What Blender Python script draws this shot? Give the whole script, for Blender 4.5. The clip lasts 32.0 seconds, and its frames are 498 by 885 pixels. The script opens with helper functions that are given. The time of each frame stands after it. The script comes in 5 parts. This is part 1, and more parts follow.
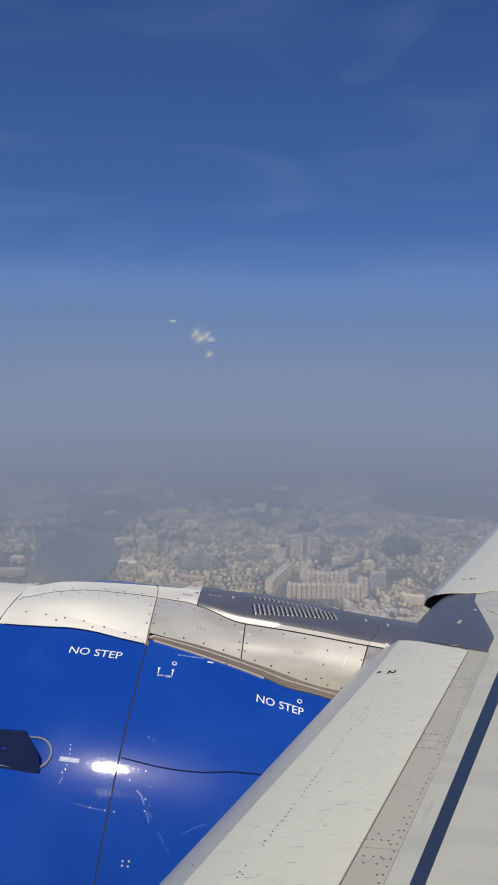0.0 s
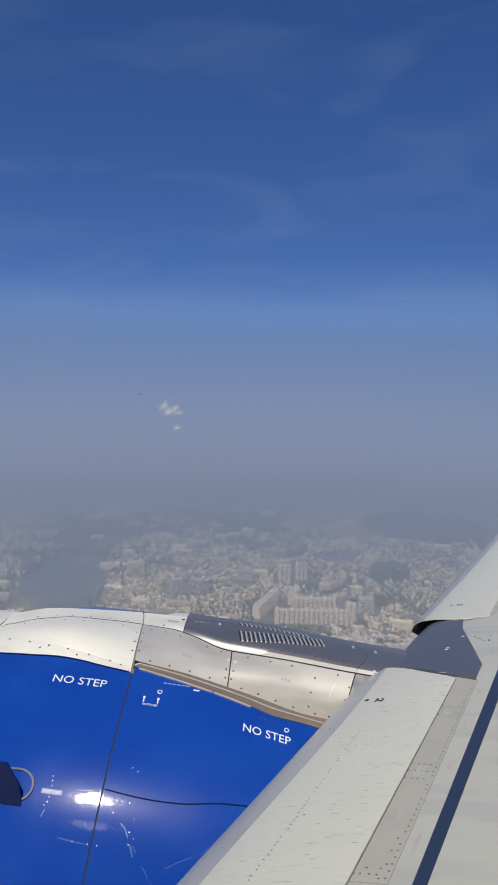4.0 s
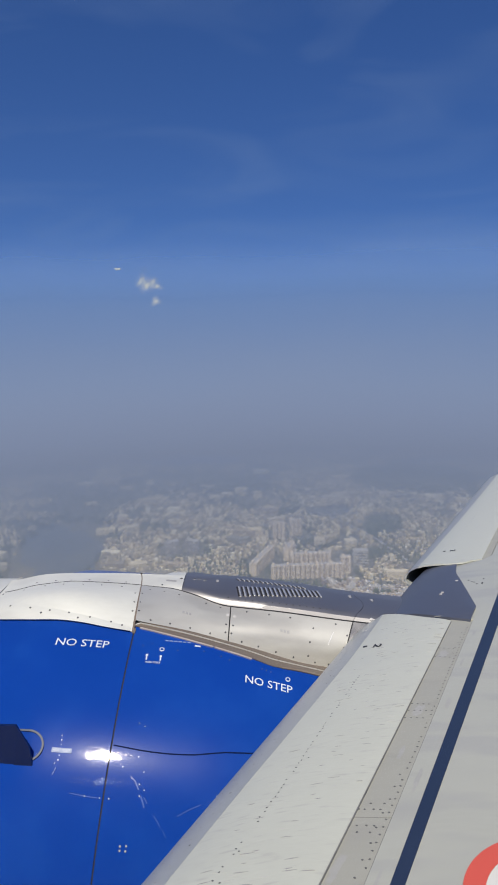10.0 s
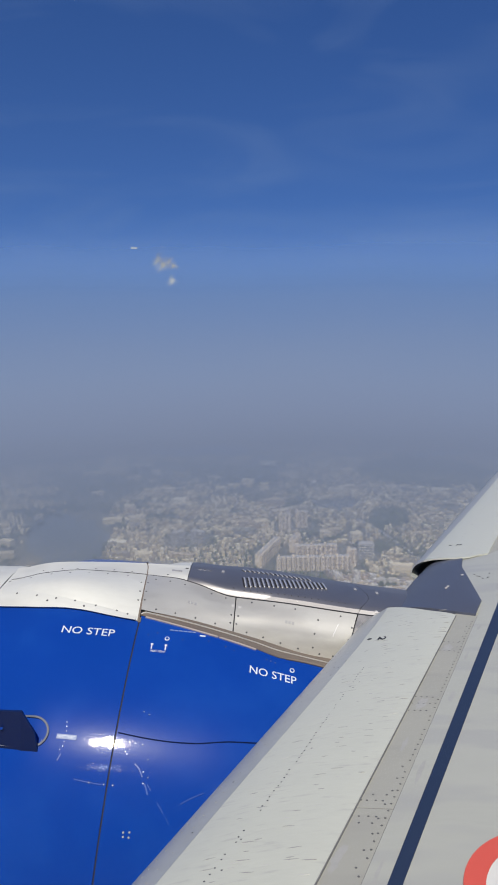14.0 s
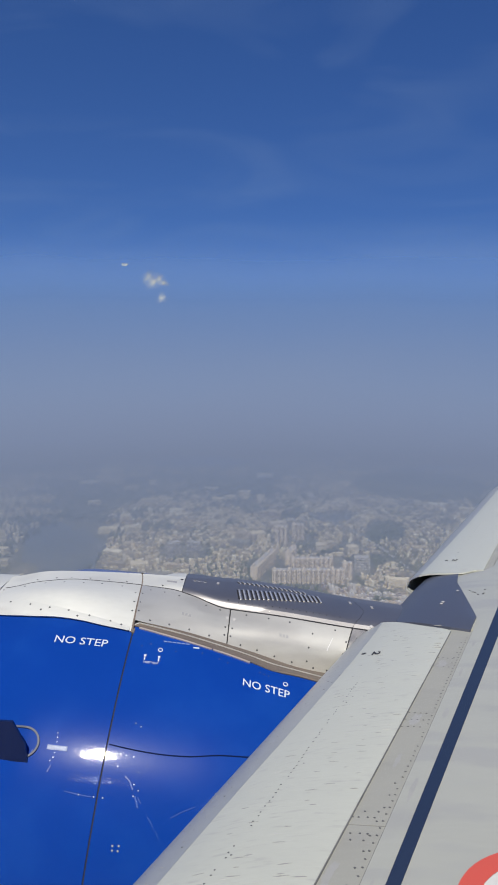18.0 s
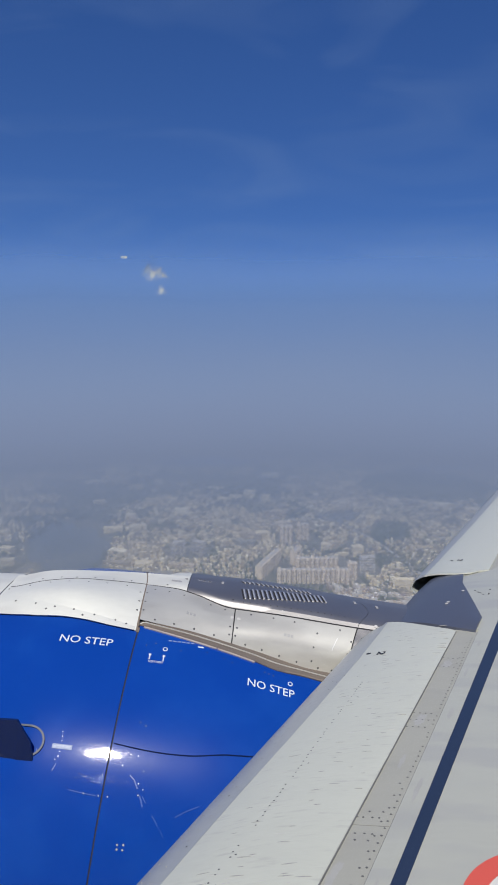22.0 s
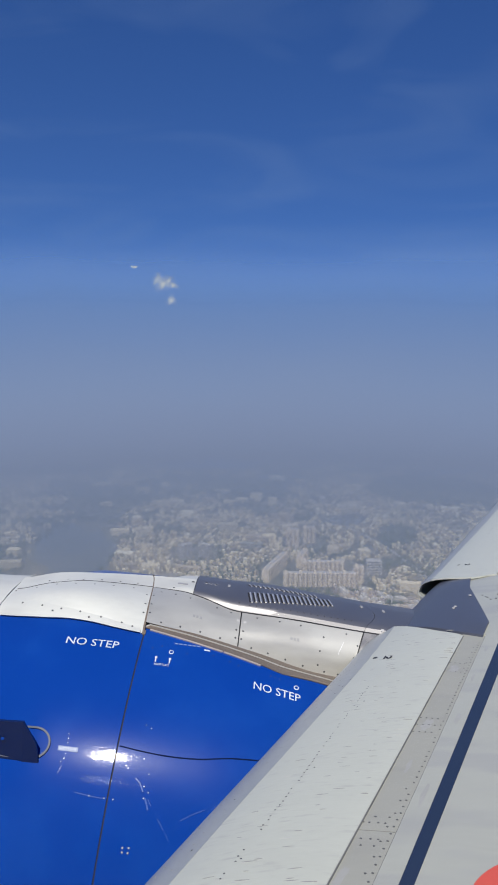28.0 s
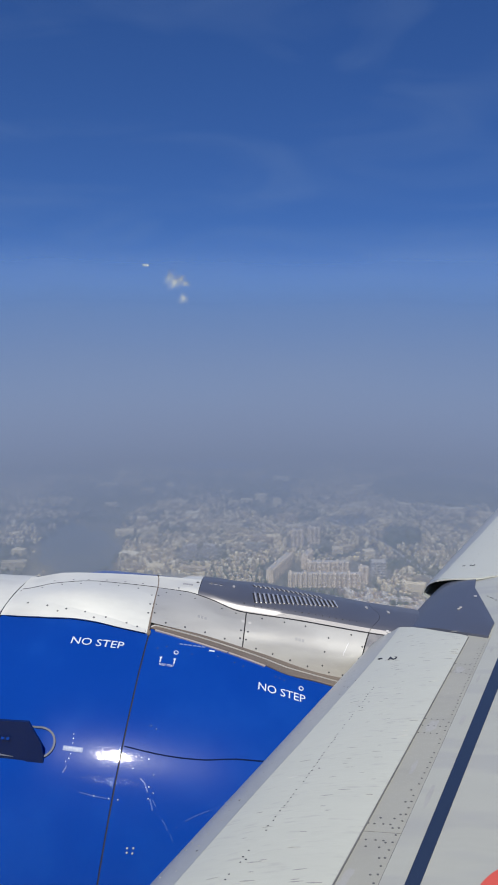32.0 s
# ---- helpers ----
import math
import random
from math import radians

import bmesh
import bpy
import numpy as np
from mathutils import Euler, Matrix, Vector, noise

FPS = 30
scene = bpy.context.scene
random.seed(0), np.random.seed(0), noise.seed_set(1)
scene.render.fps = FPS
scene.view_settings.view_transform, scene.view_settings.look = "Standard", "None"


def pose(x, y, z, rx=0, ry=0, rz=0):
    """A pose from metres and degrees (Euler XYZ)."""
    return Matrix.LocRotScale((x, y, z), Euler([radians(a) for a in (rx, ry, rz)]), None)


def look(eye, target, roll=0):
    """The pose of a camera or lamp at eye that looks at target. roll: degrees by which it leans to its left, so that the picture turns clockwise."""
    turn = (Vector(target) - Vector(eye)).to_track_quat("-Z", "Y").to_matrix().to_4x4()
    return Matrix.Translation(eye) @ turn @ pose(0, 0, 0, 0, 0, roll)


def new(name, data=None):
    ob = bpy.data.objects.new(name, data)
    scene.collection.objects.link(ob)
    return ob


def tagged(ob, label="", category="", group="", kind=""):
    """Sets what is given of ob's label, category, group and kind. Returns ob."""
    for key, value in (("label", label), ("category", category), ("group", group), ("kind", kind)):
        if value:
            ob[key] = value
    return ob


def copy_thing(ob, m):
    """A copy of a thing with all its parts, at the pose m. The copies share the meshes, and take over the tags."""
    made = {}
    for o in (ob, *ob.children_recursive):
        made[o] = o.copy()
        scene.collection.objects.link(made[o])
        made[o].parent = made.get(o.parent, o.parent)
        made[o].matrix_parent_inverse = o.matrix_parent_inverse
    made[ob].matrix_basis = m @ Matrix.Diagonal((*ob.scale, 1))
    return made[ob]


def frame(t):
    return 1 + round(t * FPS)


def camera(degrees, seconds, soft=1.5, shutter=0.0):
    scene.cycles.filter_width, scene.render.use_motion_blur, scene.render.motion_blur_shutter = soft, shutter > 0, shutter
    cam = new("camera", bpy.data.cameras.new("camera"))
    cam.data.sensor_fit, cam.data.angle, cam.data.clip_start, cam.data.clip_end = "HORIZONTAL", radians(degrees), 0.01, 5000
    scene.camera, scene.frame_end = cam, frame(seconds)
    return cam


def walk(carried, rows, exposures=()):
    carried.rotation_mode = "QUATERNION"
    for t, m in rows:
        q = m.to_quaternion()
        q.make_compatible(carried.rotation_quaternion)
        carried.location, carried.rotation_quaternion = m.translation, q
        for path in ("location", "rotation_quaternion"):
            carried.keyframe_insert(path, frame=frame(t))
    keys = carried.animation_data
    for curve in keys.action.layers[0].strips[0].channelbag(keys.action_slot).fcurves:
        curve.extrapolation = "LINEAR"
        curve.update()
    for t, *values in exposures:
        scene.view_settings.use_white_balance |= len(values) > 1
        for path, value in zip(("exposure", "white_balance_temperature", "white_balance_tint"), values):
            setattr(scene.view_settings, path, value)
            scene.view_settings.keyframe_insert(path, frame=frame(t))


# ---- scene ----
SKY_H = 600.0          # the camera's height over the city
BANK = Matrix.Rotation(radians(-9.7), 4, "X")   # the airliner's bank
CLIMB = 7.0            # nose-up attitude of the airliner, degrees

# ---- camera ----
cam = camera(39.0, 32.0, soft=1.8)
PATH = [
    (0, -0.004, -0.00078, 0.00557, 90.363, -0.783, 0.801),
    (0.5, 0.00012, -0.00048, 0.00785, 90.929, 0.015, -0.767),
    (1, 0.00105, -0.00061, 0.00761, 90.839, 0.19, -0.979),
    (1.5, 0.00112, -0.00054, 0.0112, 91.649, -0.826, -0.977),
    (2, 0.00126, -0.00068, 0.0126, 92.22, -1.001, -0.981),
    (2.5, 9e-05, -0.0004, 0.0152, 92.897, -1.123, -0.378),
    (4.5, -0.00204, -0.00057, 0.00973, 91.591, -0.814, -0.036),
    (5, -0.00258, -0.00061, 0.00837, 90.085, -0.804, 0.854),
    (5.5, -0.00311, -0.00073, 0.007, 90.109, -0.767, 1.014),
    (6, -0.00364, -0.00111, 0.00563, 90.337, -0.362, 0.341),
    (6.5, -0.00495, -0.00092, 0.00546, 90.309, -0.508, 0.899),
    (7, -0.00553, -0.00089, 0.00295, 89.763, -0.625, 1.261),
    (7.5, -0.00186, -0.00114, 0.002, 89.313, 0.263, -0.266),
    (8, -0.0002, -0.00079, 0.00185, 89.351, 1.404, -0.893),
    (8.5, 0.00093, -0.0008, 0.00157, 89.268, 1.595, -1.424),
    (9, -0.00062, -0.00148, 0.00087, 88.929, 1.724, -1.057),
    (9.5, -0.00114, -0.00107, 0.00072, 88.888, 1.786, -0.94),
    (10, -0.00104, -0.00083, 0.00089, 89.03, 1.848, -1.001),
    (10.5, -0.00118, -0.00071, 0.0016, 89.211, 1.689, -0.927),
    (11, -0.00072, -7e-05, 0.00057, 89.022, 1.308, -0.905),
    (11.5, -0.00097, -0.00102, 0.0005, 88.876, 1.43, -0.898),
    (12, -0.00033, -0.0004, 2e-05, 88.757, 1.358, -0.881),
    (12.5, -0.00057, -0.00077, -6e-05, 88.69, 1.325, -0.823),
    (13, -0.00029, -0.00017, -0.00046, 88.661, 1.448, -0.868),
    (13.5, -0.00195, -0.00098, -0.00051, 88.461, 1.088, -0.302),
    (15.5, -0.00138, -0.00113, -0.0001, 88.282, 1.318, -0.946),
    (16, -0.00124, -0.00086, 0, 88.342, 1.307, -0.867),
    (16.5, -0.0011, -0.00104, 0.0001, 88.268, 1.344, -0.805),
    (17, -0.00096, -0.00124, 0.0002, 88.22, 1.215, -0.665),
    (17.5, -0.00081, -4e-05, 0.0003, 88.411, 1.226, -0.968),
    (18, -0.00067, -0.00092, 0.00041, 89.304, 0.144, -0.586),
    (18.5, -0.00053, -0.00105, 0.00051, 89.557, -0.366, 0.148),
    (19, -0.00038, 1e-05, 0.00061, 89.535, -0.176, -0.345),
    (19.5, -0.00062, -0.00017, 7e-05, 89.288, 0.267, -0.38),
    (20, -0.0006, 0.00049, -0.00028, 89.276, 0.088, -0.239),
    (20.5, -0.00047, -9e-05, -0.00023, 89.278, 0.118, -0.189),
    (21, 0.0002, -0.00032, -6e-05, 89.253, 0.209, -0.479),
    (21.5, 0.00013, -0.0005, -0.00023, 89.248, 0.076, -0.29),
    (22, -0.0001, -0.00014, -0.0003, 89.282, 0.095, -0.174),
    (22.5, -0.00051, -0.00071, -2e-05, 89.279, 0.026, 0.078),
    (23, -0.00011, -0.0001, -3e-05, 89.36, 0.119, -0.046),
    (23.5, -0.00035, -0.001, 6e-05, 89.302, 0.121, 0.031),
    (24, -0.0005, -9e-05, -0.00031, 89.264, 0.231, -0.003),
    (24.5, -0.00045, 0.00019, -0.0002, 89.322, 0.241, -0.013),
    (25, -0.00059, -0.00065, 0.00031, 89.342, 0.225, 0.069),
    (25.5, -0.00069, -0.00035, 0.00031, 89.395, 0.173, 0.12),
    (27.5, -0.00021, -0.00057, 0.00091, 89.552, -0.003, 0.26),
    (28, -0.00038, 4e-05, 0.00057, 89.52, -0.12, 0.386),
    (28.5, -0.00059, 0.00025, 0.00031, 89.514, -0.172, 0.499),
    (29, -0.00063, -0.00027, 0.00037, 89.476, -0.156, 0.482),
    (29.5, -0.00048, 0.00056, 0.00046, 89.545, -0.138, 0.445),
    (30, -0.00042, -0.00045, 0.00087, 89.543, -0.118, 0.447),
    (30.5, -0.00083, -0.00092, 0.00103, 89.487, -0.134, 0.542),
    (31, -0.00091, 0.00109, 0.00028, 89.566, -0.136, 0.607),
    (31.5, -0.00113, -0.00021, 0.00055, 89.487, -0.229, 0.762),
    (32, -0.00131, 0.00073, 0.00042, 89.56, -0.127, 0.759),
]
walk(cam, [(t, Matrix.Translation((0, 0, SKY_H)) @ BANK @ pose(x, y, z, rx, ry, rz)) for t, x, y, z, rx, ry, rz in PATH],
     exposures=[(0, 0.0, 6950, 10), (6, 0.0, 6720, 10), (11, 0.0, 6600, 10), (17, 0.0, 6480, 10), (23, 0.0, 6330, 10), (32, 0.0, 6250, 10)])

# ---- light ----
SUN_DIR = (BANK @ Vector((-0.052, -0.677, 0.734))).normalized()
world = bpy.data.worlds.new("sky")
scene.world = world
world.use_nodes = True
wn, wl = world.node_tree.nodes, world.node_tree.links
wn.clear()
w_out = wn.new("ShaderNodeOutputWorld")
w_bg = wn.new("ShaderNodeBackground")
w_sky = wn.new("ShaderNodeTexSky")
w_sky.sky_type = "NISHITA"
w_sky.sun_disc = False
w_sky.sun_elevation = math.asin(SUN_DIR.z)
w_sky.sun_rotation = math.atan2(SUN_DIR.x, SUN_DIR.y)
w_sky.altitude = 1500
w_sky.air_density = 1.0
w_sky.dust_density = 0.0
w_sky.ozone_density = 3.0
w_bg.inputs["Strength"].default_value = 0.103
# thin cirrus: stretched noise on the sky's direction
w_co = wn.new("ShaderNodeTexCoord")
w_map = wn.new("ShaderNodeMapping")
w_map.inputs["Scale"].default_value = (2.2, 2.2, 9.0)
w_map.inputs["Rotation"].default_value = (0.12, 0.1, 0.3)
w_noise = wn.new("ShaderNodeTexNoise")
w_noise.inputs["Scale"].default_value = 1.6
w_noise.inputs["Detail"].default_value = 5.0
w_noise.inputs["Distortion"].default_value = 0.8
w_ramp = wn.new("ShaderNodeValToRGB")
w_ramp.color_ramp.elements[0].position, w_ramp.color_ramp.elements[0].color = 0.47, (0, 0, 0, 1)
w_ramp.color_ramp.elements[1].position, w_ramp.color_ramp.elements[1].color = 0.84, (0.15, 0.15, 0.15, 1)
w_mix = wn.new("ShaderNodeMix")
w_mix.data_type = "RGBA"
w_mix.inputs["B"].default_value = (2.6, 3.6, 5.2, 1)
wl.new(w_co.outputs["Generated"], w_map.inputs["Vector"])
wl.new(w_map.outputs["Vector"], w_noise.inputs["Vector"])
wl.new(w_noise.outputs["Fac"], w_ramp.inputs["Fac"])
wl.new(w_ramp.outputs["Color"], w_mix.inputs["Factor"])
w_sat = wn.new("ShaderNodeHueSaturation")
w_sat.inputs["Saturation"].default_value = 1.26
w_sat.inputs["Hue"].default_value = 0.515
w_lift = wn.new("ShaderNodeMapping")   # over the dust the air is clear, and the low sky stays deep blue
w_lift.inputs["Location"].default_value = (0, 0, 0.21)
w_lift.inputs["Scale"].default_value = (1, 1, 0.79)
wl.new(w_co.outputs["Generated"], w_lift.inputs["Vector"])
wl.new(w_lift.outputs["Vector"], w_sky.inputs["Vector"])
wl.new(w_sky.outputs["Color"], w_sat.inputs["Color"])
wl.new(w_sat.outputs["Color"], w_mix.inputs["A"])
wl.new(w_mix.outputs["Result"], w_bg.inputs["Color"])
wl.new(w_bg.outputs["Background"], w_out.inputs["Surface"])

sun = new("sun", bpy.data.lights.new("sun", "SUN"))
sun.data.energy = 4.1
sun.data.angle = radians(0.53)
sun.data.color = (1.0, 0.93, 0.82)
sun.matrix_world = look(SUN_DIR * 200 + Vector((0, 0, SKY_H)), (0, 0, SKY_H))
scene.view_settings.exposure = 0.0


# ---- materials ----
def material(name, base, rough=0.5, metal=0.0, grain=0.06, grain_scale=40.0, blotch=0.08, blotch_scale=3.0,
             bump=0.0, bump_scale=60.0, coat=0.0, stretch=(1, 1, 1), second=None, second_amount=0.0, second_scale=8.0,
             second_edge=(0.5, 0.62), rough_var=0.08, random_value=0.0, coat_rough=0.05, specular=0.5):
    """A painted or metal surface: grain and blotches on the colour, a second stain colour, fine relief."""
    m = bpy.data.materials.new(name)
    m.use_nodes = True
    nt = m.node_tree
    n, l = nt.nodes, nt.links
    b = n["Principled BSDF"]
    b.inputs["Roughness"].default_value = rough
    b.inputs["Metallic"].default_value = metal
    b.inputs["Coat Weight"].default_value = coat
    b.inputs["Coat Roughness"].default_value = coat_rough
    b.inputs["Specular IOR Level"].default_value = specular
    co = n.new("ShaderNodeTexCoord")
    mp = n.new("ShaderNodeMapping")
    mp.inputs["Scale"].default_value = stretch
    l.new(co.outputs["Object"], mp.inputs["Vector"])

    def noise_node(scale, detail=4.0):
        t = n.new("ShaderNodeTexNoise")
        t.inputs["Scale"].default_value = scale
        t.inputs["Detail"].default_value = detail
        l.new(mp.outputs["Vector"], t.inputs["Vector"])
        return t

    def mix(a, bcol, fac):
        x = n.new("ShaderNodeMix")
        x.data_type = "RGBA"
        l.new(fac, x.inputs["Factor"])
        for sock, v in (("A", a), ("B", bcol)):
            if isinstance(v, tuple):
                x.inputs[sock].default_value = (*v, 1)
            else:
                l.new(v, x.inputs[sock])
        return x.outputs["Result"]

    g = noise_node(grain_scale)
    bl = noise_node(blotch_scale, 6.0)
    lo = tuple(c * (1 - blotch) for c in base)
    hi = tuple(min(1, c * (1 + blotch)) for c in base)
    col = mix(lo, hi, bl.outputs["Fac"])
    gm = n.new("ShaderNodeMapRange")
    gm.inputs["To Min"].default_value, gm.inputs["To Max"].default_value = 1 - grain, 1 + grain
    l.new(g.outputs["Fac"], gm.inputs["Value"])
    hs = n.new("ShaderNodeHueSaturation")
    l.new(gm.outputs["Result"], hs.inputs["Value"])
    l.new(col, hs.inputs["Color"])
    col = hs.outputs["Color"]
    if second:
        st = noise_node(second_scale, 5.0)
        rp = n.new("ShaderNodeMapRange")
        rp.inputs["From Min"].default_value, rp.inputs["From Max"].default_value = second_edge
        rp.inputs["To Max"].default_value = second_amount
        l.new(st.outputs["Fac"], rp.inputs["Value"])
        col = mix(col, second, rp.outputs["Result"])
    if random_value:
        oi = n.new("ShaderNodeObjectInfo")
        rv = n.new("ShaderNodeMapRange")
        rv.inputs["To Min"].default_value, rv.inputs["To Max"].default_value = 1 - random_value, 1 + random_value
        l.new(oi.outputs["Random"], rv.inputs["Value"])
        h2 = n.new("ShaderNodeHueSaturation")
        l.new(rv.outputs["Result"], h2.inputs["Value"])
        l.new(col, h2.inputs["Color"])
        col = h2.outputs["Color"]
    l.new(col, b.inputs["Base Color"])
    rr = n.new("ShaderNodeMapRange")
    rr.inputs["To Min"].default_value, rr.inputs["To Max"].default_value = max(0.02, rough - rough_var), rough + rough_var
    l.new(bl.outputs["Fac"], rr.inputs["Value"])
    l.new(rr.outputs["Result"], b.inputs["Roughness"])
    if bump:
        bt = noise_node(bump_scale, 3.0)
        bp = n.new("ShaderNodeBump")
        bp.inputs["Strength"].default_value = bump
        bp.inputs["Distance"].default_value = 0.01
        l.new(bt.outputs["Fac"], bp.inputs["Height"])
        l.new(bp.outputs["Normal"], b.inputs["Normal"])
        if coat:
            l.new(bp.outputs["Normal"], b.inputs["Coat Normal"])
    return m


BLUE = material("blue_gloss_paint", (0.0045, 0.048, 0.315), 0.26, coat=0.8, bump=0.03, bump_scale=9.0, blotch=0.06, grain=0.03,
                second=(0.010, 0.075, 0.37), second_amount=0.25, second_scale=3.0, coat_rough=0.042, specular=0.04)
bn, bk = BLUE.node_tree.nodes, BLUE.node_tree.links
for stretch, strength in (((14, 46, 46), 0.026), ((90, 90, 90), 0.010)):   # polishing marks in the clear coat
    b_co, b_map, b_noise, b_bump = (bn.new(k) for k in ("ShaderNodeTexCoord", "ShaderNodeMapping", "ShaderNodeTexNoise", "ShaderNodeBump"))
    b_map.inputs["Scale"].default_value = stretch
    b_noise.inputs["Scale"].default_value, b_noise.inputs["Detail"].default_value, b_noise.inputs["Distortion"].default_value = 1.0, 3.0, 1.5
    b_bump.inputs["Strength"].default_value, b_bump.inputs["Distance"].default_value = strength, 0.01
    bk.new(b_co.outputs["Object"], b_map.inputs["Vector"])
    bk.new(b_map.outputs["Vector"], b_noise.inputs["Vector"])
    bk.new(b_noise.outputs["Fac"], b_bump.inputs["Height"])
    bk.new(bn["Principled BSDF"].inputs["Coat Normal"].links[0].from_socket, b_bump.inputs["Normal"])
    bk.new(b_bump.outputs["Normal"], bn["Principled BSDF"].inputs["Coat Normal"])
BLUE_DARK = material("dark_blue_paint", (0.004, 0.015, 0.085), 0.35, coat=0.5, blotch=0.15)
WHITE = material("off_white_paint", (0.67, 0.675, 0.62), 0.45, coat=0.12, blotch=0.04, bump=0.02, bump_scale=6,
                 second=(0.48, 0.48, 0.45), second_amount=0.35, second_scale=5, stretch=(0.5, 1, 1.6))
SILVER = material("silver_grey_paint", (0.54, 0.535, 0.495), 0.35, metal=0.26, blotch=0.06, bump=0.04, bump_scale=5,
                  second=(0.36, 0.35, 0.33), second_amount=0.4, second_scale=4, stretch=(0.5, 1, 1.6))
DARK = material("dark_blue_grey_paint", (0.090, 0.099, 0.130), 0.42, metal=0.0, coat=0.12, blotch=0.06, grain=0.03)
# darker base paints in the wing's dark reflection; the blotches are soot
SOOT_SHADE = material("sooty_shaded_silver", (0.27, 0.265, 0.265), 0.36, metal=0.25, blotch=0.1, bump=0.03, bump_scale=5,
                second=(0.09, 0.095, 0.12), second_amount=0.8, second_scale=7, second_edge=(0.46, 0.62))
TITAN = material("dark_satin_metal", (0.36, 0.35, 0.345), 0.47, metal=0.85, blotch=0.1, bump=0.015, bump_scale=8)
SLAT = material("weathered_white_slat_paint", (0.590, 0.603, 0.520), 0.42, blotch=0.04, coat=0.1,
                second=(0.40, 0.39, 0.37), second_amount=0.45, second_scale=22.0, second_edge=(0.58, 0.74), stretch=(0.6, 3.2, 1.0))
WING = material("light_grey_wing_paint", (0.47, 0.478, 0.418), 0.40, blotch=0.05, coat=0.1,
                second=(0.36, 0.36, 0.36), second_amount=0.4, second_scale=5.0, stretch=(0.5, 2.0, 1.0))
EDGE = material("bare_aluminium", (0.44, 0.46, 0.45), 0.45, metal=0.20, blotch=0.08, grain=0.1, bump=0.03, bump_scale=50)
NAVY = material("navy_stripe_paint", (0.025, 0.040, 0.080), 0.45, blotch=0.1)
RED = material("red_marking_paint", (0.72, 0.115, 0.080), 0.5, blotch=0.06)
CREAM = material("white_marking_paint", (0.76, 0.75, 0.69), 0.5)
LETTER = material("white_letter_paint", (0.66, 0.70, 0.75), 0.45)
INK = material("black_stencil_ink", (0.03, 0.03, 0.035), 0.6)
PALE_INK = material("pale_blue_print", (0.22, 0.29, 0.50), 0.5)
GREY_INK = material("faded_grey_ink", (0.36, 0.36, 0.36), 0.6)
SEAL = material("brown_grey_seal", (0.20, 0.16, 0.125), 0.6, blotch=0.25, grain=0.15, stretch=(0.4, 1, 1))
STREAK = material("dark_dirt_streak", (0.35, 0.345, 0.33), 0.7)
TAN_STRIP = material("tan_metal_strip", (0.62, 0.53, 0.45), 0.4, metal=0.3, blotch=0.2, blotch_scale=9)
NAVY_GAP = material("deep_blue_joint", (0.003, 0.010, 0.050), 0.8, specular=0.08)
BRIGHT = material("polished_metal_strip", (0.80, 0.79, 0.75), 0.28, metal=0.6)
RIVET = material("dark_fastener", (0.10, 0.10, 0.105), 0.45, metal=0.5)
RIVET_L = material("bright_fastener", (0.18, 0.22, 0.34), 0.42, metal=0.5)
GAP = material("dark_gap", (0.02, 0.02, 0.025), 0.8)
DULL = material("dull_dark_line", (0.20, 0.20, 0.195), 0.7, blotch=0.5, blotch_scale=12)
SEAM = material("worn_panel_edge", (0.055, 0.065, 0.10), 0.5, metal=0.2, blotch=0.3, blotch_scale=8)
PATCH = material("worn_light_patch", (0.55, 0.54, 0.52), 0.5)
CABIN = material("cabin_lining", (0.42, 0.42, 0.41), 0.7)
FUSE = material("white_fuselage_paint", (0.74, 0.75, 0.76), 0.35, coat=0.3)

# ---- helpers of this scene ----
AIR = Matrix.Translation((0, 0, SKY_H)) @ BANK @ Euler((0, radians(CLIMB), 0)).to_matrix().to_4x4()
BASES = {}


def thing(name, base, label, category, group="", kind="", frame_matrix=AIR):
    """An empty at the thing's base; its parts are given in the coordinates of frame_matrix."""
    ob = new(name)
    ob.matrix_world = frame_matrix @ Matrix.Translation(base)
    BASES[ob] = Vector(base)
    return tagged(ob, label, category, group, kind)


def base_of(ob):
    while ob.parent:
        ob = ob.parent
    return BASES[ob]


def part(name, bm, mat, parent, label="", smooth=True):
    bmesh.ops.recalc_face_normals(bm, faces=bm.faces)
    me = bpy.data.meshes.new(name)
    bm.to_mesh(me)
    bm.free()
    me.transform(Matrix.Translation(-base_of(parent)))
    me.materials.append(mat)
    if smooth:
        me.shade_smooth()
        me.set_sharp_from_angle(angle=radians(32))
    ob = new(name, me)
    ob.parent = parent
    return tagged(ob, label)


def slab(us, vs, f, top, bottom, bm=None):
    """A curved plate: f(u, v, lift) gives a point; closed between two lifts."""
    bm = bm or bmesh.new()
    rows = []
    for lift in (top, bottom):
        rows.append([[bm.verts.new(f(u, v, lift)) for v in vs] for u in us])
    nu, nv = len(us), len(vs)
    for k, g in enumerate(rows):
        for i in range(nu - 1):
            for j in range(nv - 1):
                q = (g[i][j], g[i + 1][j], g[i + 1][j + 1], g[i][j + 1])
                bm.faces.new(q if k == 0 else q[::-1])
    a, b = rows
    for i in range(nu - 1):
        for j in (0, nv - 1):
            bm.faces.new((a[i][j], a[i + 1][j], b[i + 1][j], b[i][j]))
    for j in range(nv - 1):
        for i in (0, nu - 1):
            bm.faces.new((a[i][j], a[i][j + 1], b[i][j + 1], b[i][j]))
    return bm


def span(a, b, n):
    return [a + (b - a) * i / n for i in range(n + 1)]


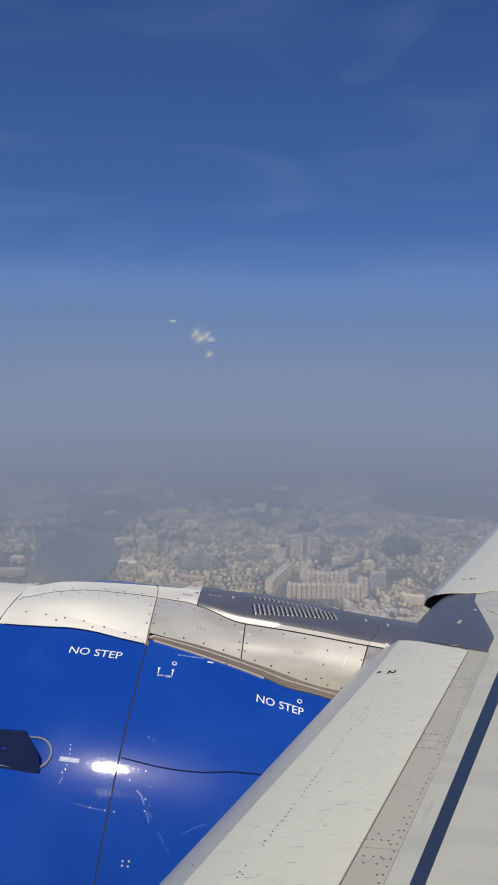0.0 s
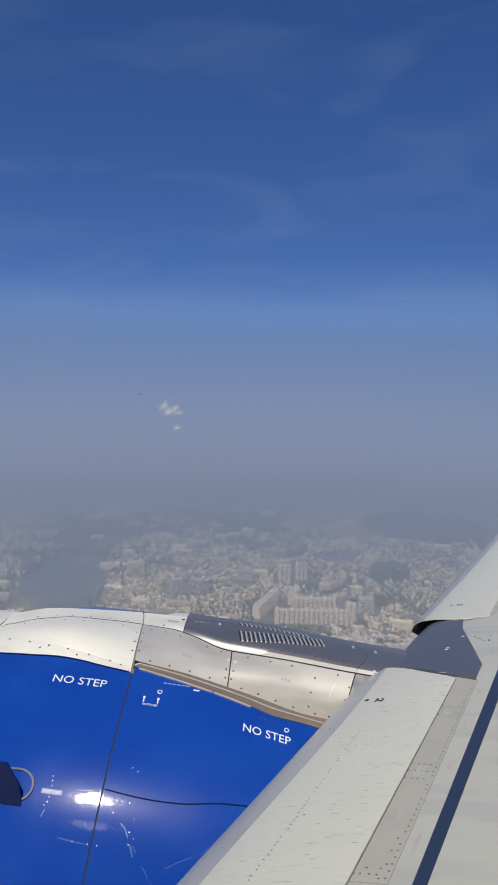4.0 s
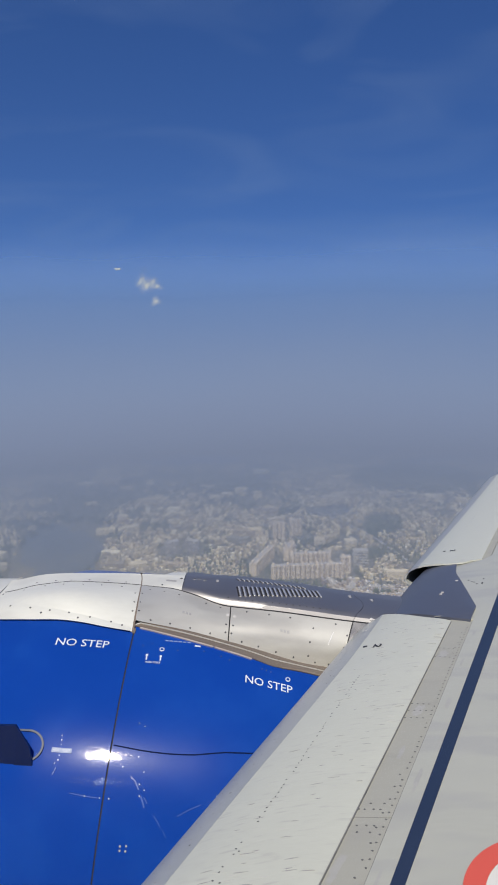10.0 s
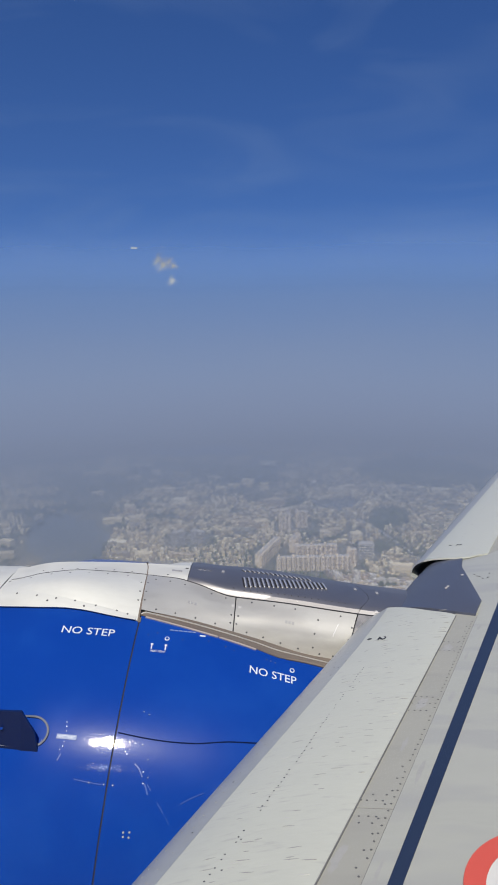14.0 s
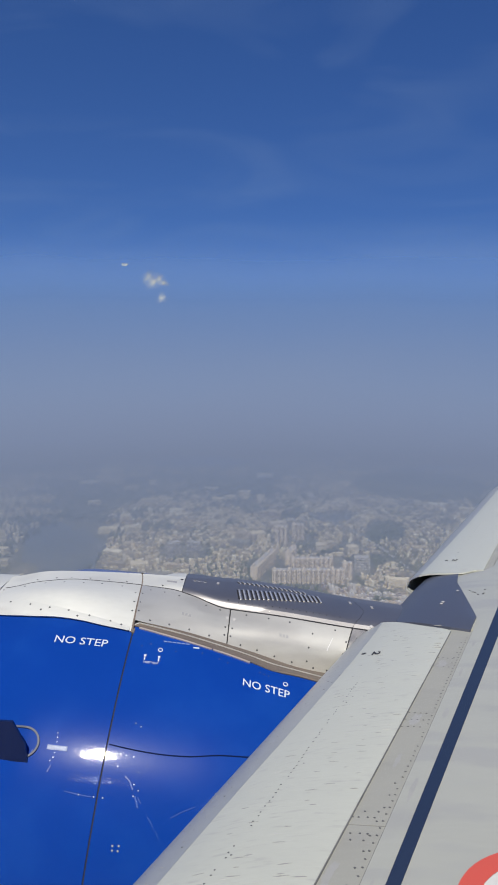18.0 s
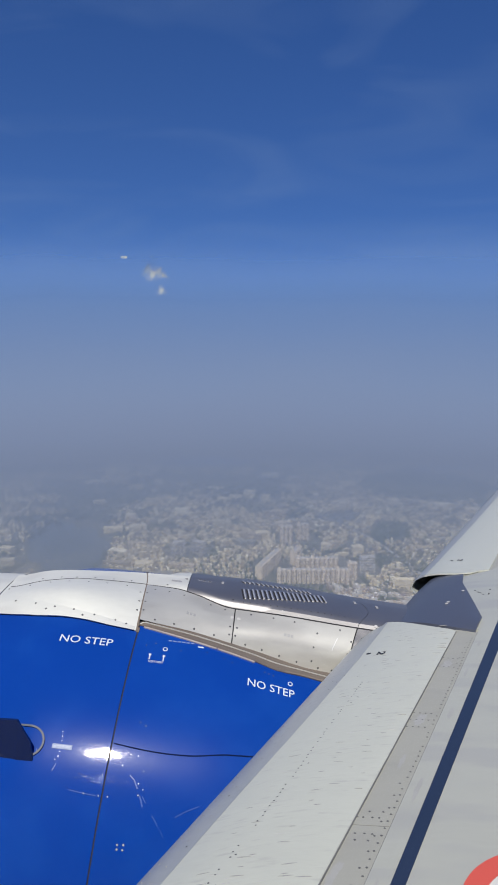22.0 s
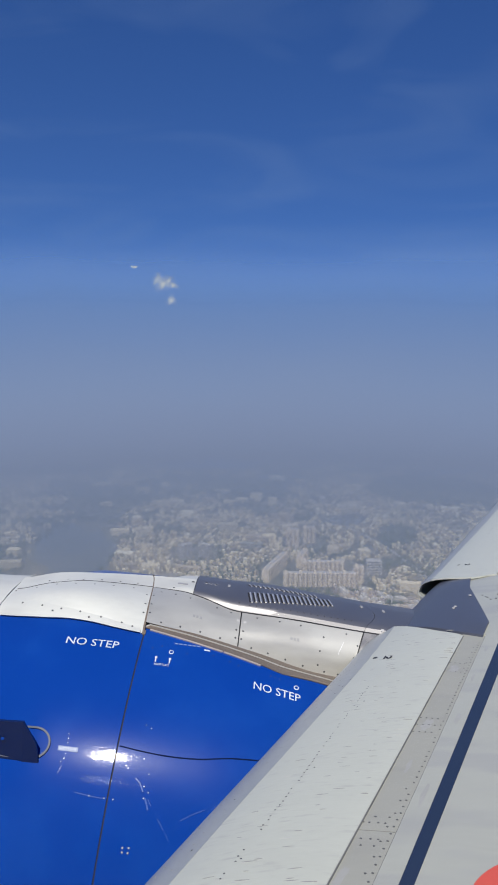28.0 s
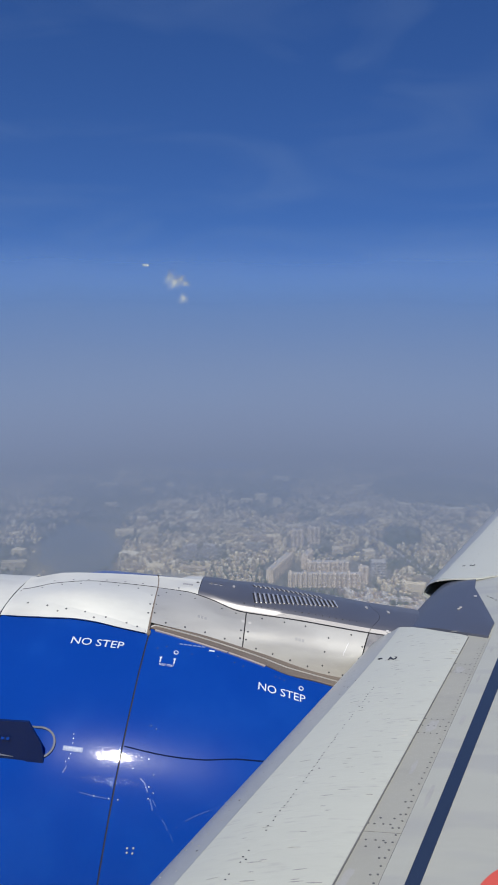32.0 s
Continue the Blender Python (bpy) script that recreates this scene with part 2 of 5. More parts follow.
def smooth_table(xs, ys):
    """Smooth interpolation through fitted stations (monotone-limited cubic)."""
    xs, ys = list(xs), list(ys)
    d = [(ys[i + 1] - ys[i]) / (xs[i + 1] - xs[i]) for i in range(len(xs) - 1)]
    m = [d[0]] + [0.0 if d[i - 1] * d[i] <= 0 else 2 * d[i - 1] * d[i] / (d[i - 1] + d[i]) for i in range(1, len(d))] + [d[-1]]

    def f(x):
        x = min(max(x, xs[0]), xs[-1])
        i = max(0, min(len(xs) - 2, int(np.searchsorted(xs, x)) - 1))
        h = xs[i + 1] - xs[i]
        t = (x - xs[i]) / h
        return ((2 * t**3 - 3 * t**2 + 1) * ys[i] + (t**3 - 2 * t**2 + t) * h * m[i]
                + (-2 * t**3 + 3 * t**2) * ys[i + 1] + (t**3 - t**2) * h * m[i + 1])
    return f


def normal_of(f, u, v, toward=Vector((0, 0, 0))):
    e = 0.004
    p = f(u, v, 0.0)
    nrm = (f(u + e, v, 0.0) - p).cross(f(u, v + e * 3, 0.0) - p).normalized()
    return nrm if nrm.dot(toward - p) > 0 else -nrm


def disc_mesh(name, r, h, mat, sides=8, hollow=0.0):
    bm = bmesh.new()
    loops = [(r, -0.002), (r, h * 0.6), (r * 0.8, h)]
    if hollow:
        loops += [(hollow, h), (hollow, -0.002)]
    rings = [[bm.verts.new((rr * math.cos(2 * math.pi * k / sides), rr * math.sin(2 * math.pi * k / sides), z)) for k in range(sides)]
             for rr, z in loops]
    for a, b in zip(rings, rings[1:]):
        for k in range(sides):
            bm.faces.new((a[k], a[(k + 1) % sides], b[(k + 1) % sides], b[k]))
    if not hollow:
        bm.faces.new(rings[-1])
    bmesh.ops.recalc_face_normals(bm, faces=bm.faces)
    me = bpy.data.meshes.new(name)
    bm.to_mesh(me)
    bm.free()
    me.materials.append(mat)
    return me


def stud(name, me, parent, f, u, v, lift=0.0, label=""):
    """A small shared piece set on a surface, square to it."""
    nrm = normal_of(f, u, v)
    ob = new(name, me)
    ob.parent = parent
    ob.matrix_basis = Matrix.Translation(f(u, v, 0.0) + nrm * lift - base_of(parent)) @ nrm.to_track_quat("Z", "Y").to_matrix().to_4x4()
    return tagged(ob, label)


def strip(points, width, f, lift, thick=0.003):
    """A narrow band along a line of (u, v) on a surface, its width across the line in metres."""
    bm = bmesh.new()
    cs = [f(u, v, 0.0) for u, v in points]
    prev = None
    for i, (u, v) in enumerate(points):
        along = (cs[min(i + 1, len(cs) - 1)] - cs[max(i - 1, 0)]).normalized()
        nrm = normal_of(f, u, v)
        side = along.cross(nrm).normalized() * width / 2
        c = cs[i] + nrm * lift
        ring = [bm.verts.new(p) for p in (c - side, c + side, c + side - nrm * thick * 2, c - side - nrm * thick * 2)]
        if prev:
            for k in range(4):
                bm.faces.new((prev[k], prev[(k + 1) % 4], ring[(k + 1) % 4], ring[k]))
        else:
            bm.faces.new(ring)
        prev = ring
    bm.faces.new(prev[::-1])
    return bm


def lettering(text, corner_map, bold=0.004, depth=0.0012):
    """Letters laid on a surface: corner_map(s, t) with s and t from 0 to 1 over the text's box gives (point, normal)."""
    cu = bpy.data.curves.new("letters", "FONT")
    cu.body = text
    cu.offset = bold
    cu.resolution_u = 3
    tmp = bpy.data.objects.new("letters", cu)
    me = bpy.data.meshes.new_from_object(tmp)
    bpy.data.objects.remove(tmp)
    bm = bmesh.new()
    bm.from_mesh(me)
    bpy.data.meshes.remove(me)
    bmesh.ops.triangulate(bm, faces=bm.faces)
    xs = [v.co.x for v in bm.verts]
    ys = [v.co.y for v in bm.verts]
    x0, x1, y0, y1 = min(xs), max(xs), min(ys), max(ys)
    for v in bm.verts:
        p, nrm = corner_map((v.co.x - x0) / (x1 - x0), (v.co.y - y0) / (y1 - y0))
        v.co = p + nrm * depth
    return bm


def box_bm(x0, x1, y0, y1, z0, z1, bm=None):
    bm = bm or bmesh.new()
    v = [bm.verts.new((x, y, z)) for z in (z0, z1) for x, y in ((x0, y0), (x1, y0), (x1, y1), (x0, y1))]
    for q in ((0, 3, 2, 1), (4, 5, 6, 7), (0, 1, 5, 4), (1, 2, 6, 5), (2, 3, 7, 6), (3, 0, 4, 7)):
        bm.faces.new([v[i] for i in q])
    return bm


# ---- engine nacelle: a body of revolution; x aft, angle in degrees above its near side ----
NY, NZ = 3.85, -2.099
radius = smooth_table((-2.6, -2.35, -2.0, -1.6, -1.25, -1.1, -0.93, -0.74, -0.4, 0.0, 0.3, 0.6, 1.0, 1.4, 1.8),
                      (0.96, 1.04, 1.09, 1.12, 1.143, 1.159, 1.204, 1.245, 1.252, 1.25, 1.235, 1.20, 1.12, 1.0, 0.86))


def nac(x, ang, lift):
    r = radius(x) + lift
    a = radians(ang)
    return Vector((x, NY - r * math.cos(a), NZ + r * math.sin(a)))


def barrel(x0, x1, n, depth, sides=96):
    """A cowl ring with its inner skin and rolled ends."""
    bm = bmesh.new()
    xs = span(x0, x1, n)
    prof = [(x0, -depth), (x0, -0.0015), (x0 + 0.0015, 0.0)] + [(x, 0.0) for x in xs[1:-1]] + [(x1 - 0.0015, 0.0), (x1, -0.0015), (x1, -depth)]
    rings = [[bm.verts.new(nac(x, 360 * k / sides, l)) for k in range(sides)] for x, l in prof]
    rings.append(rings[0])
    for a, b in zip(rings, rings[1:]):
        for k in range(sides):
            bm.faces.new((a[k], b[k], b[(k + 1) % sides], a[(k + 1) % sides]))
    return bm


engine = thing("jet_engine", (-0.4, NY, NZ - 1.25), "large jet engine in glossy royal blue cowling under the wing", "jet engine")
fan_cowl = part("fan_cowl", barrel(-2.05, -0.3990, 26, 0.05), BLUE, engine, "glossy royal blue fan cowl")
seal_low = smooth_table((-0.43, -0.382, -0.257, -0.133, 0.15, 0.282, 0.387, 0.572, 0.9, 1.5), (65.2, 64.9, 63.7, 62.4, 59.1, 57.4, 57.2, 56.3, 55.0, 54.0))


def rear_f(x, t, lift):
    """Round the cowl from the near edge of the pylon's cut-out, under, to the far edge."""
    a = seal_low(x) - t * (180 + 2 * seal_low(x))
    return nac(x, a, lift)


rear_cowl = part("rear_cowl", slab([-0.3932, -0.391] + span(-0.36, 1.5, 30), span(0, 1, 80), rear_f, 0.0, -0.05), BLUE, engine, "glossy royal blue reverser cowl")
part("core", slab((-0.48, -0.39, -0.3), span(0, 1, 64), rear_f, -0.003, -0.06), GAP, engine)
part("inlet_lip", barrel(-2.6, -2.055, 10, 0.10), EDGE, engine, "polished metal inlet lip")
bm = bmesh.new()
bmesh.ops.create_cone(bm, cap_ends=True, segments=48, radius1=0.80, radius2=0.52, depth=0.9,
                      matrix=Matrix.Translation((1.9, NY, NZ)) @ Euler((0, radians(90), 0)).to_matrix().to_4x4())
part("nozzle", bm, TITAN, engine)
bm = bmesh.new()
bmesh.ops.create_cone(bm, cap_ends=True, segments=48, radius1=0.99, radius2=0.99, depth=0.05,
                      matrix=Matrix.Translation((-1.8, NY, NZ)) @ Euler((0, radians(90), 0)).to_matrix().to_4x4())
part("fan_face", bm, TITAN, engine)

# joints of the rear cowl
part("panel_joint", strip([(x, a) for x, a in zip(span(-0.388, 0.62, 24), [38.2 - 0.75 * math.sin(math.pi * min(1, (x + 0.388) / 0.45)) + (max(0, x + 0.05) * 2.7)
      for x in span(-0.388, 0.62, 24)])], 0.0050, nac, 0.0006, 0.001), NAVY_GAP, rear_cowl)
part("panel_joint", strip([(0.478, 52.2), (0.45, 49.9), (0.427, 48.0), (0.395, 45.3), (0.362, 42.6), (0.33, 40.0)], 0.0050, nac, 0.0006, 0.001), NAVY_GAP, rear_cowl)


def nac_box(x0, x1, a0, a1, lift=0.0):
    """Maps a box of the text onto the cowl, s along x and t up the angle."""
    def f(s, t):
        x, a = x0 + (x1 - x0) * s, a0 + (a1 - a0) * t
        return nac(x, a, lift), normal_of(nac, x, a)
    return f


part("no_step_lettering", lettering("NO STEP", nac_box(-0.736, -0.494, 58.2, 60.1)), LETTER, fan_cowl, "white letters NO STEP")


def slanted(s, t):
    x = 0.136 + 0.212 * s
    a = 52.9 - 1.35 * s + 1.75 * t
    return nac(x, a, 0), normal_of(nac, x, a)


part("no_step_lettering", lettering("NO STEP", slanted), LETTER, rear_cowl, "white letters NO STEP")
part("hoist_lettering", lettering("HOIST POINT", nac_box(-0.316, -0.250, 55.35, 55.85), 0.004), LETTER, rear_cowl, "small white letters HOIST POINT")
for x in (-0.315, -0.252):
    part("arrow", slab(span(x - 0.0026, x + 0.0026, 1), span(56.1, 57.3, 2), nac, 0.001, -0.001), LETTER, rear_cowl)
    part("arrow_head", slab(span(x - 0.0055, x + 0.0055, 1), span(57.1, 57.5, 1), nac, 0.0012, -0.001), LETTER, rear_cowl)
part("hoist_plate", slab(span(-0.634, -0.552, 2), span(36.15, 37.0, 2), nac, 0.0015, -0.001), PALE_INK, fan_cowl, "pale placard plate")
part("hoist_lettering", lettering("HOIST POINT", nac_box(-0.628, -0.558, 36.35, 36.8, 0.0016), 0.004), LETTER, fan_cowl, "small white letters HOIST POINT")
# writing too small to read, as bars
for x0, x1, a in ((-0.245, -0.120, 61.6), (0.235, 0.285, 37.4), (0.235, 0.285, 36.7)):
    xs = span(x0, x1, max(2, int((x1 - x0) / 0.018)))
    for i in range(len(xs) - 1):
        part("small_print", slab((xs[i], xs[i + 1] - 0.005), (a - 0.14, a + 0.14), nac, 0.001, -0.001), PALE_INK, rear_cowl)
part("tally_mark", slab((-0.105, -0.078), (60.65, 61.0), nac, 0.001, -0.001), LETTER, rear_cowl)

SCREW = disc_mesh("cowl_screw", 0.0038, 0.0018, RIVET_L)
SCREW_S = disc_mesh("cowl_screw", 0.0028, 0.0014, RIVET_L)
RING = disc_mesh("hoist_ring", 0.0115, 0.002, LETTER, 14, hollow=0.0075)
BOLT = disc_mesh("bolt", 0.0042, 0.0016, GREY_INK, 10)
for x, a in ((-0.306, 21.9), (-0.282, 22.0), (-0.305, 21.2), (-0.283, 21.2)):
    stud("bolt", BOLT, rear_cowl, nac, x, a, 0.0, "pale grey bolt head")
for x, a, who in ((-0.41, 29.2, 0), (-0.374, 29.2, 1),
                  (-0.311, 36.6, 1), (-0.28, 36.5, 1), (-0.337, 34.6, 1), (-0.256, 30.0, 1), (-0.261, 31.9, 1), (0.247, 38.8, 1),
                  (-0.601, 38.4, 0), (-0.6, 34.9, 0), (-0.47, 29.3, 0)):
    stud("cowl_screw", SCREW, rear_cowl if who else fan_cowl, nac, x, a)
for x, a in ((-0.296, 42.5), (-0.272, 42.0), (-0.30, 60.4), (-0.34, 59.6), (-0.18, 59.2), (-0.06, 59.6), (0.02, 58.6), (0.06, 57.9), (0.21, 56.6),
             (0.23, 56.4), (0.25, 56.1), (-0.604, 39.2), (-0.599, 37.6), (-0.598, 35.7), (-0.61, 34.3), (0.465, 49.9), (-0.25, 34.0), (-0.24, 31.0)):
    stud("cowl_screw", SCREW_S, rear_cowl if x > -0.39 else fan_cowl, nac, x, a)
stud("hoist_ring", RING, rear_cowl, nac, -0.252, 59.1, 0.0, "bright metal ring")
stud("hoist_ring", RING, rear_cowl, nac, 0.328, 54.8, 0.0, "bright metal ring")

# scuffs in the gloss of the cowl, and thin glint painted as paler strips
SCUFF_GLINT = material("scuff_glint_gloss", (0.012, 0.075, 0.36), 0.40, coat=1.0, coat_rough=0.13, specular=0.3)
for host, line, w in ((rear_cowl, ((-0.30, 33.1), (-0.28, 32.4), (-0.262, 31.0)), 0.005),
                      (rear_cowl, ((-0.25, 30.0), (-0.241, 29.2), (-0.232, 28.2)), 0.006), (rear_cowl, ((-0.238, 29.9), (-0.222, 28.9)), 0.003),
                      (rear_cowl, ((-0.19, 27.0), (-0.172, 26.1), (-0.162, 25.4)), 0.004), (rear_cowl, ((-0.15, 24.9), (-0.135, 23.8)), 0.003),
                      (rear_cowl, ((-0.10, 27.2), (-0.06, 28.3), (-0.01, 29.4)), 0.003),
                      (fan_cowl, ((-0.53, 29.6), (-0.47, 29.3), (-0.42, 29.15)), 0.003),
                      (fan_cowl, ((-0.602, 33.6), (-0.612, 32.4)), 0.004)):
    part("scuff", strip([(x, a) for x, a in line], w, nac, 0.0008, 0.001), SCUFF_GLINT, host, "pale scuff and glint line in the gloss")

# strake: a fin on the near side of the cowl, over an oblong foot with a rounded end
bm = bmesh.new()
fin = []
for x, hgt in ((-1.75, 0.02), (-1.45, 0.13), (-1.1, 0.172), (-0.765, 0.180), (-0.712, 0.085), (-0.697, 0.0)):
    foot = nac(x, 33.6, -0.01)
    tip = foot + Vector((0, -0.26, 0.966)) * (hgt + 0.01)
    w = Vector((0, 0.966, 0.26)) * 0.008
    fin.append([bm.verts.new(p) for p in (foot - w, foot + w, tip + w * 0.6, tip - w * 0.6)])
for a, b in zip(fin, fin[1:]):
    for k in range(4):
        bm.faces.new((a[k], b[k], b[(k + 1) % 4], a[(k + 1) % 4]))
bm.faces.new(fin[0])
bm.faces.new(fin[-1][::-1])
strake = part("strake", bm, BLUE_DARK, fan_cowl, "dark blue fin standing on the cowl", smooth=False)
bm = bmesh.new()
ring_a, ring_b = [], []
for k in range(33):
    th = math.pi * (k / 32 - 0.5)
    ring_a.append(bm.verts.new(nac(-0.74 + 0.072 * math.cos(th), 36.9 + 2.9 * math.sin(th), 0.007)))
    ring_b.append(bm.verts.new(nac(-0.74 + 0.064 * math.cos(th), 36.9 + 2.55 * math.sin(th), 0.007)))
ring_a = [bm.verts.new(nac(-1.7, 34.0, 0.007))] + ring_a + [bm.verts.new(nac(-1.7, 39.8, 0.007))]
ring_b = [bm.verts.new(nac(-1.7, 34.35, 0.007))] + ring_b + [bm.verts.new(nac(-1.7, 39.45, 0.007))]
for k in range(len(ring_a) - 1):
    bm.faces.new((ring_a[k], ring_a[k + 1], ring_b[k + 1], ring_b[k]))
ext = bmesh.ops.extrude_face_region(bm, geom=list(bm.faces))
bmesh.ops.translate(bm, verts=[g for g in ext["geom"] if isinstance(g, bmesh.types.BMVert)], vec=(0, 0.008, -0.006))
part("strake_foot", bm, SEAM, fan_cowl, "worn oblong foot of the fin")
for i in range(4):
    x = -0.92 + i * 0.022
    foot = nac(x, 33.6, 0) + Vector((0, -0.26, 0.966)) * 0.10 - Vector((0, 0.966, 0.26)) * 0.0085
    part("small_print", box_bm(x, x + 0.013, foot.y - 0.001, foot.y + 0.001, foot.z, foot.z + 0.010), BLUE, strake)

# ---- pylon: sections from its near foot over the crest ----
PX = (-1.6, -1.15, -0.95, -0.74, -0.45, -0.277, -0.159, 0.034, 0.28, 0.67, 0.82, 1.1)
break_y = smooth_table(PX, (3.68, 3.68, 3.68, 3.68, 3.69, 3.66, 3.62, 3.565, 3.55, 3.55, 3.55, 3.55))
break_s = smooth_table(PX, (-0.2660, -0.2580, -0.2420, -0.2325, -0.2304, -0.2310, -0.2366, -0.2501, -0.2515, -0.2566, -0.2575, -0.2580))
crest_z = smooth_table((-1.6, -1.154, -0.958, -0.744, -0.434, -0.215, 0.096, 0.442, 0.726, 1.02, 1.2),
                       (-0.960, -0.922, -0.871, -0.846, -0.824, -0.815, -0.810, -0.826, -0.845, -0.856, -0.865))
foot_y = smooth_table((-0.43, -0.144, 0.157, 0.445, 0.615, 1.1), (3.335, 3.39, 3.425, 3.445, 3.455, 3.47))
foot_s = smooth_table((-0.43, -0.4, -0.144, 0.157, 0.445, 0.615, 1.1), (-0.2835, -0.2861, -0.2948, -0.3110, -0.3293, -0.3330, -0.345))
bound = smooth_table((-1.6, -1.1, -0.95, -0.8, -0.666, -0.526, -0.403), (71.0, 68.4, 66.8, 65.5, 65.0, 63.9, 63.2))


flange_top = smooth_table((-1.12, -1.09, -0.95, -0.83, -0.68, -0.54, -0.41), (0.33, 0.28, 0.145, 0.085, 0.046, 0.040, 0.025))
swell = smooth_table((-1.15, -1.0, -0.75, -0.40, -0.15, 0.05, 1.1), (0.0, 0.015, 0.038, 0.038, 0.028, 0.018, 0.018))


def pyl(x, s, lift):
    """s = 0 near foot, 0.5 shoulder line, 1 crest, 2 far foot."""
    q = max(0.0, s if s <= 1 else 2 - s)
    if x < joint_a(s):
        e = nac(x, bound(x), 0.004)
        ey, ez = e.y, e.z
    else:
        ey, ez = foot_y(x), foot_s(x) * foot_y(x)
    by, bz = break_y(x), break_s(x) * break_y(x)
    tz = crest_z(x)
    if q <= 0.5:
        t = q * 2
        bulge = 0.012 if x >= joint_a(s) else 0.012 + 0.026 * math.sin(math.pi * min(1.0, max(0.0, (x + 1.15) / 0.75)))
        y = ey + (by - ey) * t - bulge * math.sin(math.pi * t) * 0.6
        z = ez + (bz - ez) * t + bulge * math.sin(math.pi * t**0.7)
    else:
        t = q * 2 - 1
        slope = min(1.0, max(0.25, (tz - bz) * 9))
        cy, cz = by + 0.16 - 0.125 * slope, bz + (tz - bz) * (0.55 + 0.42 * slope)
        y = (1 - t)**2 * by + 2 * t * (1 - t) * cy + t * t * NY
        z = (1 - t)**2 * bz + 2 * t * (1 - t) * cz + t * t * tz
        if x > joint_a(s):
            roll = 0.016 * min(1.0, max(0.0, (x + 0.40) / 0.25)) * (t / 0.17) * math.exp(1 - t / 0.17)
            y, z = y - 0.6 * roll, z + 0.8 * roll
    out = Vector((0, y - NY, z + 1.25)).normalized()
    p = Vector((x, y, z)) + out * lift
    if s < 0.5:
        low = flange_top(x) if x < joint_a(s) else 0.03 - 0.13 * min(1.0, max(0.0, (-0.1 - x) / 0.3))
        u = max(0.0, (q - low) / (0.5 - low))
        # flank swells along sight lines to the eye, so its foot shades darker
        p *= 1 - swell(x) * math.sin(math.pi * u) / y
    if s > 1:
        # the far flank falls away, and leaves the crown of the cowl bare
        p.z -= 0.16 * (s - 1) * min(1.0, max(0.0, (-0.30 - x) / 0.25))
        p.y = 2 * NY - p.y
    return p


pylon = thing("engine_pylon", (0.2, NY, -1.2), "white and silver engine pylon with a dark louvred top", "engine pylon")


joint_c = smooth_table((0.0, 0.5, 0.85, 1.0, 1.5, 2.0), (0.622, 0.675, 0.752, 0.727, 0.70, 0.65))


def joint_a(s):
    return -0.403 - 0.048 * min(s, 2 - s)


def fairing(name, x0, x1, s0, s1, mat, label="", lift=0.0, nx=14, ns=10, depth=0.012):
    """A panel between two joints, which may slant with s."""
    e0 = x0 if callable(x0) else (lambda s: x0)
    e1 = x1 if callable(x1) else (lambda s: x1)
    return part(name, slab(span(0, 1, nx), span(s0, s1, ns), lambda u, s, l: pyl(e0(s) + (e1(s) - e0(s)) * u, s, l), lift, lift - depth), mat, pylon, label)


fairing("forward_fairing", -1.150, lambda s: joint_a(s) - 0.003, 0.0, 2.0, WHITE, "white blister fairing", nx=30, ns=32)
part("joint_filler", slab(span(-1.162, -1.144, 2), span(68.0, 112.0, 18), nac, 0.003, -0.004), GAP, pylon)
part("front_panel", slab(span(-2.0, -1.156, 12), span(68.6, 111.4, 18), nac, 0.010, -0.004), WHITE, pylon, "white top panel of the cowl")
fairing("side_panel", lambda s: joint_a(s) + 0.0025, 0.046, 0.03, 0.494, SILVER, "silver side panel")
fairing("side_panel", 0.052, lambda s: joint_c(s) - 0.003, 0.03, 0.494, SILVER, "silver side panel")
fairing("side_panel", lambda s: joint_c(s) + 0.003, 1.10, 0.03, 0.494, SOOT_SHADE, "silver side panel darkened by soot and painted shade")
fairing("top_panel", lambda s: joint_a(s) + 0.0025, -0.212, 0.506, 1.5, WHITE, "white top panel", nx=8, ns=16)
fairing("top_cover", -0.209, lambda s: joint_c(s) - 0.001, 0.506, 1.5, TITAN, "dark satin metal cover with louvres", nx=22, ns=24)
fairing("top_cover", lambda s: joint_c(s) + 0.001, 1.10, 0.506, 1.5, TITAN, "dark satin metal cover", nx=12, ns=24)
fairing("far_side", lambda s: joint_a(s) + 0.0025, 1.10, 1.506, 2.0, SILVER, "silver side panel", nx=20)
part("backing", slab(span(-1.14, 1.10, 40), span(0.0, 2.0, 24), pyl, -0.012, -0.03), GAP, pylon)
part("joint_filler", strip([(joint_a(s) - 0.0008, s) for s in span(0.0, 2.0, 40)], 0.013, pyl, -0.001, 0.002), SEAL, pylon)
# thin polished strip stands in for a crescent highlight on the side panel
part("dent", strip([(0.551, 0.23), (0.554, 0.26), (0.561, 0.29), (0.568, 0.33), (0.576, 0.365)], 0.004, pyl, 0.0006, 0.001), BRIGHT, pylon, "small bright crescent highlight laid on the panel")
# the seal between pylon and cowl, and the bright strip along it


def seal_f(x, t, lift):
    a, b = pyl(x, 0.035, -0.006), nac(x, seal_low(x), 0.004)
    p = a.lerp(b, t)
    p.y += 0.014 * math.sin(math.pi * t)
    return p + Vector((0, -0.6, 0.8)) * lift


